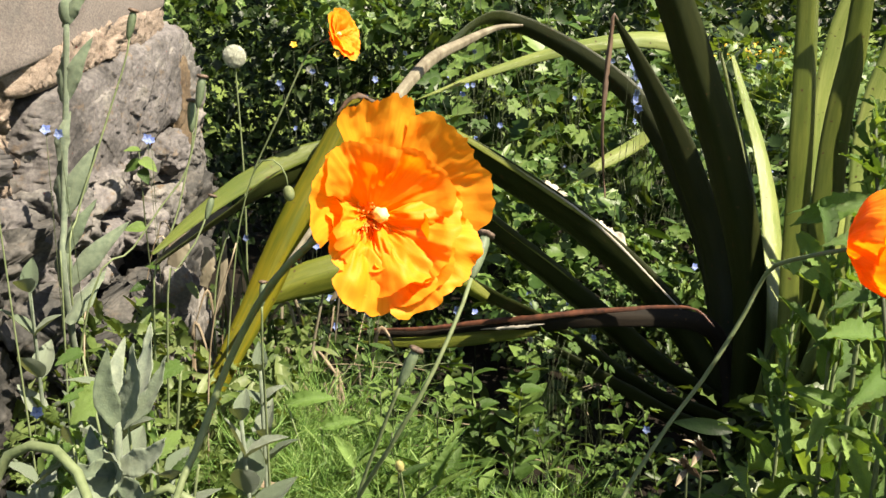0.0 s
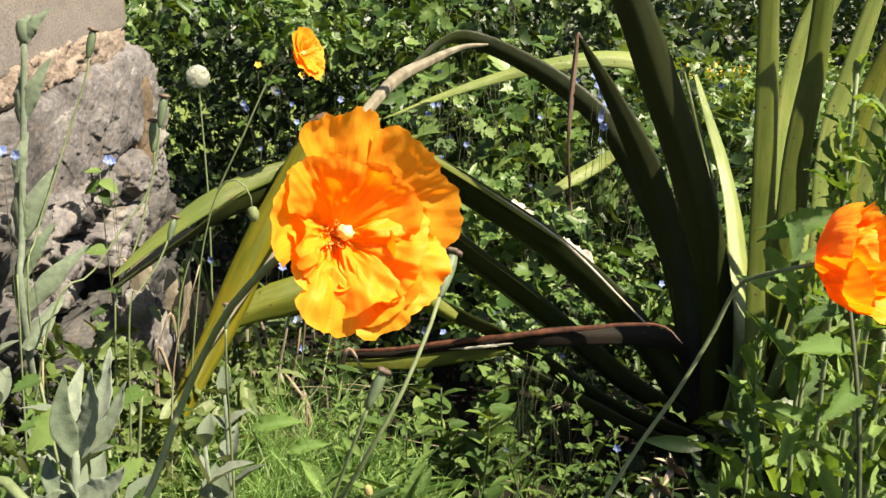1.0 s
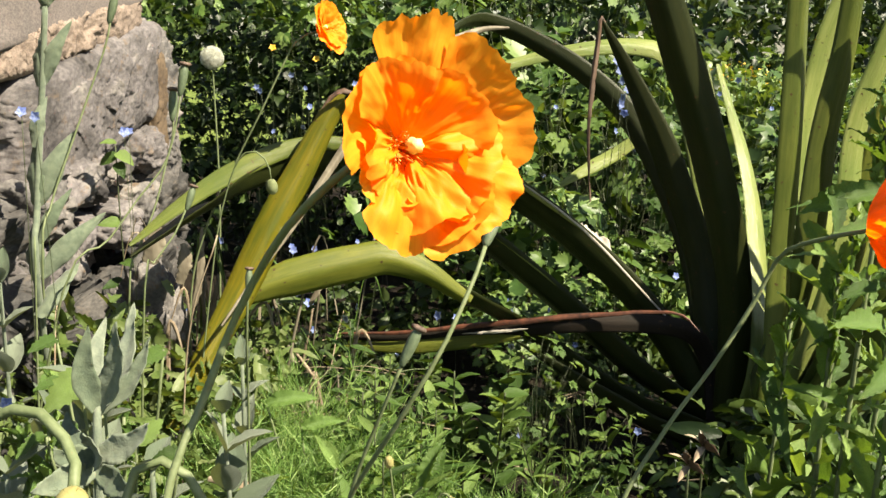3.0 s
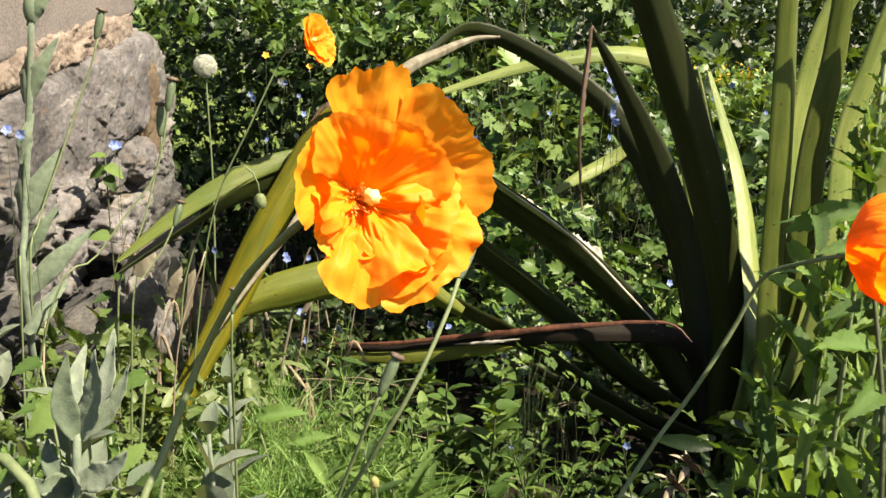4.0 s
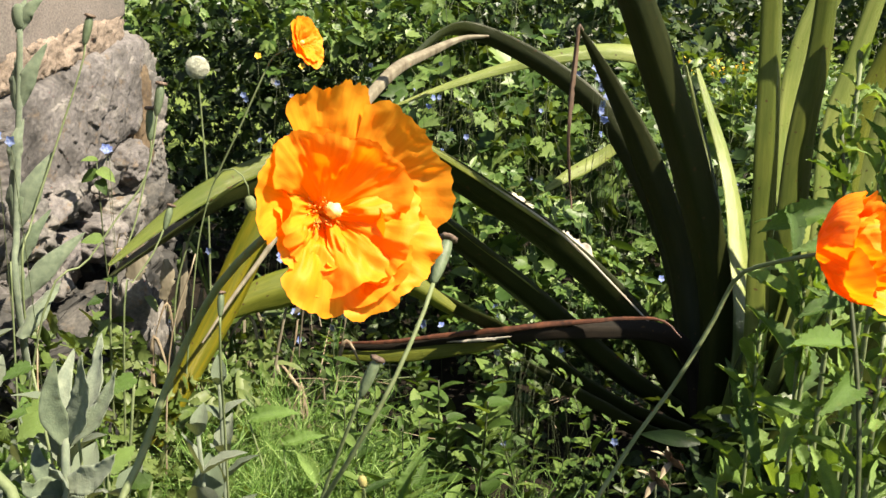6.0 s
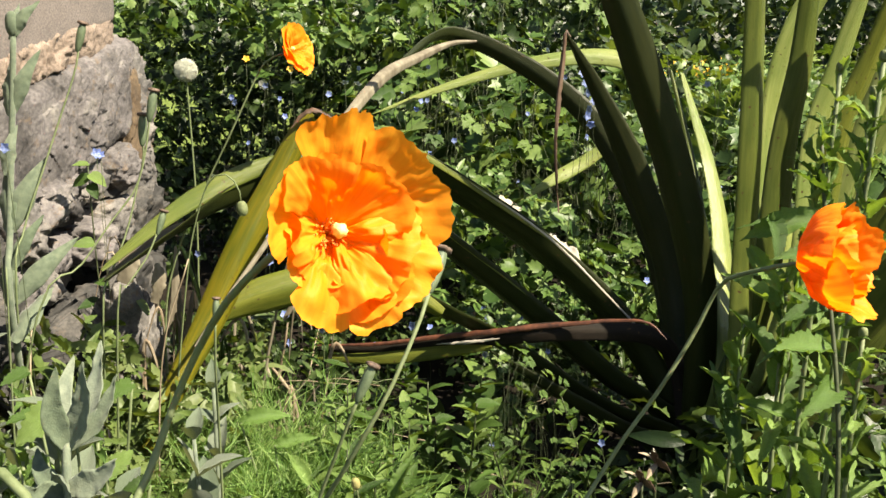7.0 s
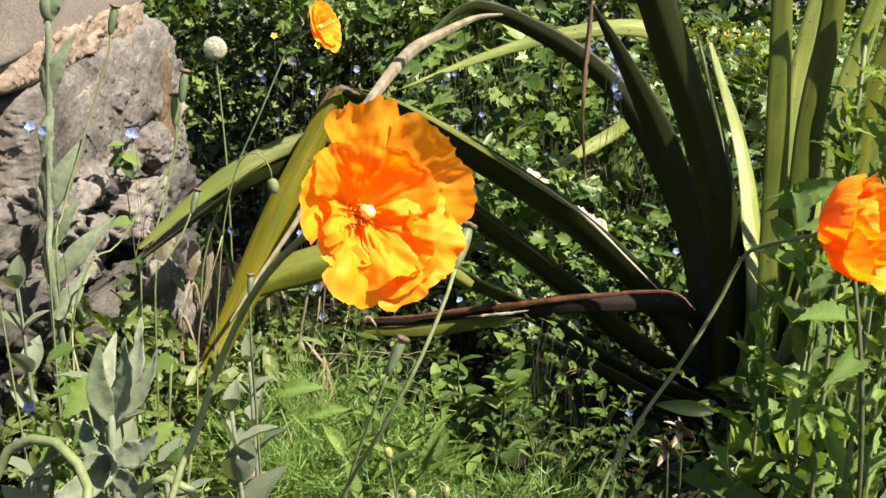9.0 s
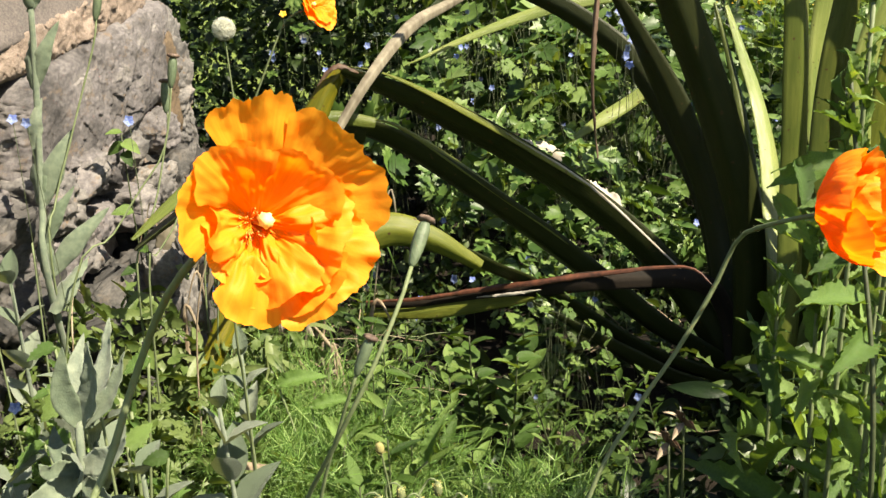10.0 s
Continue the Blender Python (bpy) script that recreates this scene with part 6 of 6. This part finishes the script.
for k in range(40):
    x, y = rng.uniform(-0.3, 0.9), rng.uniform(1.2, 2.0)
    a, ln = rng.uniform(0, 6.28), rng.uniform(0.06, 0.2)
    d = np.array((math.cos(a), math.sin(a), rng.uniform(0.0, 0.6))) * ln
    p = np.array((x, y, 0.03))
    grass_stem([p + d, p + d * 0.5 + (0, 0, 0.012), p], (0.001, 0.0014), DRY, "dry tan stalk lying in the bed")


for k in range(26):
    p = np.array((rng.uniform(-0.36, -0.10), rng.uniform(1.15, 1.5), 0.0))
    h = rng.uniform(0.08, 0.30)
    d = np.array((rng.normal() * 0.6, rng.normal() * 0.3, 1.0)) * h
    grass_stem([p + d + (0.2 * d[0], 0, -0.25 * h), p + d * (0.55, 0.55, 0.75), p + d * (0.1, 0.1, 0.3), p], (0.0006, rng.uniform(0.0007, 0.0013)), DRY if k % 3 else STEM, "dry tan stalk bent over by the kinked leaf" if k % 3 else "thin green stalk in the bed")
for k in range(10):
    p = np.array((rng.uniform(-0.34, -0.12), rng.uniform(1.2, 1.45), rng.uniform(0.05, 0.25)))
    a = rng.uniform(-0.5, 0.5) + (0 if k % 2 else 2.2)
    d = np.array((math.cos(a), 0.3 * rng.normal(), math.sin(a))) * rng.uniform(0.02, 0.06)
    v, f, uv = strap([p - d, p + (0, 0, 0.006), p + d], rng.uniform(0.004, 0.010), (0, -1, 0.4), fold=0.5, taper=(0.4, 0.1), n=14, thick=0.0006, wave=0.0012, seed=k)
    ob = link_mesh("dead_leaf_strip", v - p, f, (DRY, STRAP_DEAD)[k % 2], None, "", uv)
    ob.location = p
    tagged(ob, "curled dry strip of dead leaf caught in the stalks", "dead leaf", "dead leaf strips")


SHEETS = [((-0.388, 1.270, 0.424), (-0.408, 1.260, 0.358), 0.03), ((-0.344, 1.240, 0.406), (-0.350, 1.230, 0.349), 0.022), ((-0.332, 1.300, 0.417), (-0.347, 1.280, 0.280), 0.012), ((-0.310, 1.300, 0.346), (-0.337, 1.280, 0.243), 0.01), ((-0.151, 1.350, 0.368), (-0.177, 1.330, 0.290), 0.012)]
for k in range(44):
    p = np.array((rng.uniform(-0.42, -0.12), rng.uniform(1.20, 1.42), 0.0))
    h = rng.uniform(0.14, 0.42)
    lean = np.array((rng.normal() * 0.22, rng.normal() * 0.1, 1.0)) * h
    v, f, uv = strap([lean + (0.25 * lean[0] + 0.02 * rng.normal(), 0, -0.3 * h), lean, lean * (0.5, 0.5, 0.6), np.zeros(3)], rng.uniform(0.003, 0.009), (0.3 * rng.normal(), -1, 0.3), fold=0.5, taper=(0.15, 0.8), n=26, thick=0.0006, wave=0.0015, seed=k, twist=rng.normal() * 0.8, torn=0.3)
    ob = link_mesh("dead_leaf_strip", v, f, (STRAP_DEAD, DRY, STRAP_DEAD, HERB)[k % 4], None, "", uv)
    ob.location = p
    tagged(ob, "narrow dry tan leaf bent over beside the wall" if k % 4 < 3 else "narrow green leaf bent over beside the wall", "dead leaf" if k % 4 < 3 else "leaf", "dead leaf strips" if k % 4 < 3 else "narrow leaves")
for k, (a, b, w) in enumerate(SHEETS):
    a, b = np.array(a), np.array(b)
    v, f, uv = strap([a - b, (a - b) * 0.5 + (0.006, -0.004, 0.0), np.zeros(3)], w, (0.3, -1, 0.4), fold=0.15, taper=(0.3, 0.5), n=26, thick=0.0008, wave=0.0008, seed=60 + k, torn=0.4)
    ob = link_mesh("dead_leaf_sheet", v, f, STRAP_DEAD, None, "", uv)
    ob.location = b
    tagged(ob, "bleached torn dead leaf sheet standing by the wall", "dead leaf", "dead leaf sheets")


def borage():
    foot = np.array((-0.012, 0.620, 0.328)) * (1, 1, 0)
    ob = thing("borage", foot, "hairy borage sprig with nodding buds and blue flowers", "plant")
    heads = [(0.012, 0.600, 0.345), (0.046, 0.620, 0.332), (-0.005, 0.620, 0.343), (-0.020, 0.600, 0.347), (0.024, 0.640, 0.334)]
    heads = [np.array(h) - (0, 0, 0.006) for h in heads]
    top = np.mean(heads, axis=0) + (-0.02, 0.0, -0.03)
    v, f = tube([top - foot, (top - foot) * (0.6, 0.6, 0.5), np.zeros(3)], (0.0018, 0.003), 20, 8, 0.03)
    stem = link_mesh("stem", v, f, STEM, ob, "hairy pale green stem")
    r = np.random.default_rng(71)
    for k, h in enumerate(heads):
        h = np.array(h)
        pts = [h - foot + (0, 0, 0.006), h - foot + (-0.005, 0, 0.010), h - foot + (-0.012, 0, 0.002), top - foot]
        v, f = tube(pts, (0.0008, 0.0012), 16, 6)
        link_mesh("bud_stalk", v, f, STEM, stem)
        v, f = bulb(0.0036, 0.0065, 12, 8, 0.75, 0.1)
        bud = link_mesh("bud", v + (h - foot), f, BUD, ob, "bristly yellow green bud")
        v, f = hairs([h - foot - (0, 0, 0.006), h - foot, h - foot + (0, 0, 0.006)], 0.0030, 70, 0.003, k)
        link_mesh("hair_coat", v, f, STIGMA, bud)
        if k < 2:
            v, f = joined([((blade(1, 0.6, "ovate", droop=0.2, rise=0.3, rows=7)[0] * 0.0075) @ np.array(Matrix.Rotation(b * 1.2566, 3, "Z")).T @ np.array(Matrix.Rotation(0.7, 3, "X")).T + (h - foot) + (0.004, -0.004, -0.006), blade(1, 0.6, "ovate", rows=7)[1]) for b in range(5)])
            link_mesh("petals", v, f, BLUE, ob, "pale blue star of petals")
    for k in range(7):
        b = k * 2.4
        leaf_at(ob, OVAL_LEAVES, r, (top - foot) * (0.9, 0.9, 0.80 - 0.06 * k), (math.cos(b), math.sin(b), 0.2), 0.05, (0, -0.4, 0.9))


borage()


# ---- withered flower and tufts ----
def withered_flower(at, foot):
    ob = thing("withered_flower", foot, "withered brown flower head with white seeds", "flower")
    r = np.random.default_rng(4)
    foot, at = np.array(foot), np.array(at)
    v, f = tube([at - foot, (at - foot) * (0.5, 0.5, 0.6), np.zeros(3)], (0.001, 0.0016), 14, 6)
    link_mesh("stem", v, f, STEM_DARK, ob, "thin green stem")
    for k in range(8):
        d = unit(r.normal(size=3) + (0, -0.4, 0.5))
        v, f, uv = strap([at - foot, at - foot + d * 0.010 + (0, 0, 0.002), at - foot + d * r.uniform(0.014, 0.024)], 0.006, r.normal(size=3), n=8, taper=(0.5, 0.0), thick=0.0005)
        link_mesh("bract", v, f, (DRY, STRAP_BROWN, SERRATE)[k % 3], ob, "", uv)
    for k in range(3):
        c = at - foot + r.normal(size=3) * 0.006
        v, f = joined([strap([c, c + 0.5 * e, c + e], 0.0015, r.normal(size=3), n=5, taper=(0.6, 0.2), thick=0.0004)[:2] for e in r.normal(size=(7, 3)) * 0.0018])
        link_mesh("seed_tuft", v, f, WHITE_FLUFF, ob, "white seed tuft")


withered_flower((0.209, 0.621, 0.375), (0.22, 0.64, 0.0))
withered_flower((0.222, 0.628, 0.388), (0.23, 0.65, 0.0))


def grass_tuft(at, blades, height, seed):
    r = np.random.default_rng(seed)
    ob = thing("grass_tuft", at, "tuft of fine bright green grass", "grass", "grass tufts")
    pieces = []
    for k in range(blades):
        a, lean, h = r.uniform(0, 6.28), r.uniform(0.1, 0.6), height * r.uniform(0.5, 1.1)
        p = np.array((0.03 * r.normal(), 0.03 * r.normal(), 0.0))
        d = np.array((math.cos(a) * lean, math.sin(a) * lean, 1.0))
        c = [p, p + d * h * 0.5, p + d * h * (0.95, 0.95, 0.85) + np.array((math.cos(a), math.sin(a), 0)) * 0.25 * h]
        c = curve_points(c, 6)
        s = np.array((-math.sin(a), math.cos(a), 0)) * 0.0011
        v = np.vstack([np.stack([q - s * (1 - i / 6), q + s * (1 - i / 6)]) for i, q in enumerate(c)])
        pieces.append((v, [(2 * i, 2 * i + 1, 2 * i + 3, 2 * i + 2) for i in range(5)]))
    v, f = joined(pieces)
    link_mesh("blade_tuft", v, f, FEATHER, ob)


for k, (x, y, h) in enumerate([(0.10, 1.12, 0.11), (0.17, 1.08, 0.12), (0.05, 1.06, 0.12), (0.22, 1.12, 0.10), (-0.02, 1.12, 0.13), (0.14, 0.98, 0.15), (0.06, 0.94, 0.16), (-0.25, 1.05, 0.22), (0.20, 0.99, 0.13)]):
    grass_tuft((x, y, -0.005), 46, h, k)


# ---- distance ----
def yellow_bed():
    r = np.random.default_rng(12)
    n = 190
    places = np.stack([r.uniform(1.8, 2.7, n), r.uniform(6.8, 7.8, n), r.uniform(0.42, 0.6, n)], 1)
    normals, headings = leaf_mess(r, n)
    scatter("yellow_flowers", OVATE, places, normals, headings, r.uniform(0.018, 0.04, n), YELLOW, "far bed of yellow flowers", "flower", 5)


bank("far_bed_foliage", 2500, (1.4, 4.2), (6.7, 8.0), lambda x, y: 0.52, (0.05, 0.10), LANCE[:1] + PLAIN, HERB_BRIGHT, "green leaves under the yellow flowers", 13, crown=0.5)
yellow_bed()
bank("far_hedge", 9000, (-8.0, 9.0), (15.0, 17.0), lambda x, y: 4.5, (0.18, 0.34), PLAIN, DARK_STUFF, "dark far hedge and trees", 14, crown=0.7)
bank("middle_shrub", 5000, (-4.0, 1.6), (4.2, 6.0), lambda x, y: 1.5, (0.06, 0.12), PLAIN, HERB_STUFF, "green shrubs behind the bed", 15, crown=0.6)
bank("far_shrub", 3500, (2.6, 6.0), (8.5, 10.5), lambda x, y: 1.6, (0.08, 0.15), PLAIN, DARK_STUFF, "dark green shrubs beyond the lawn", 16, crown=0.6)
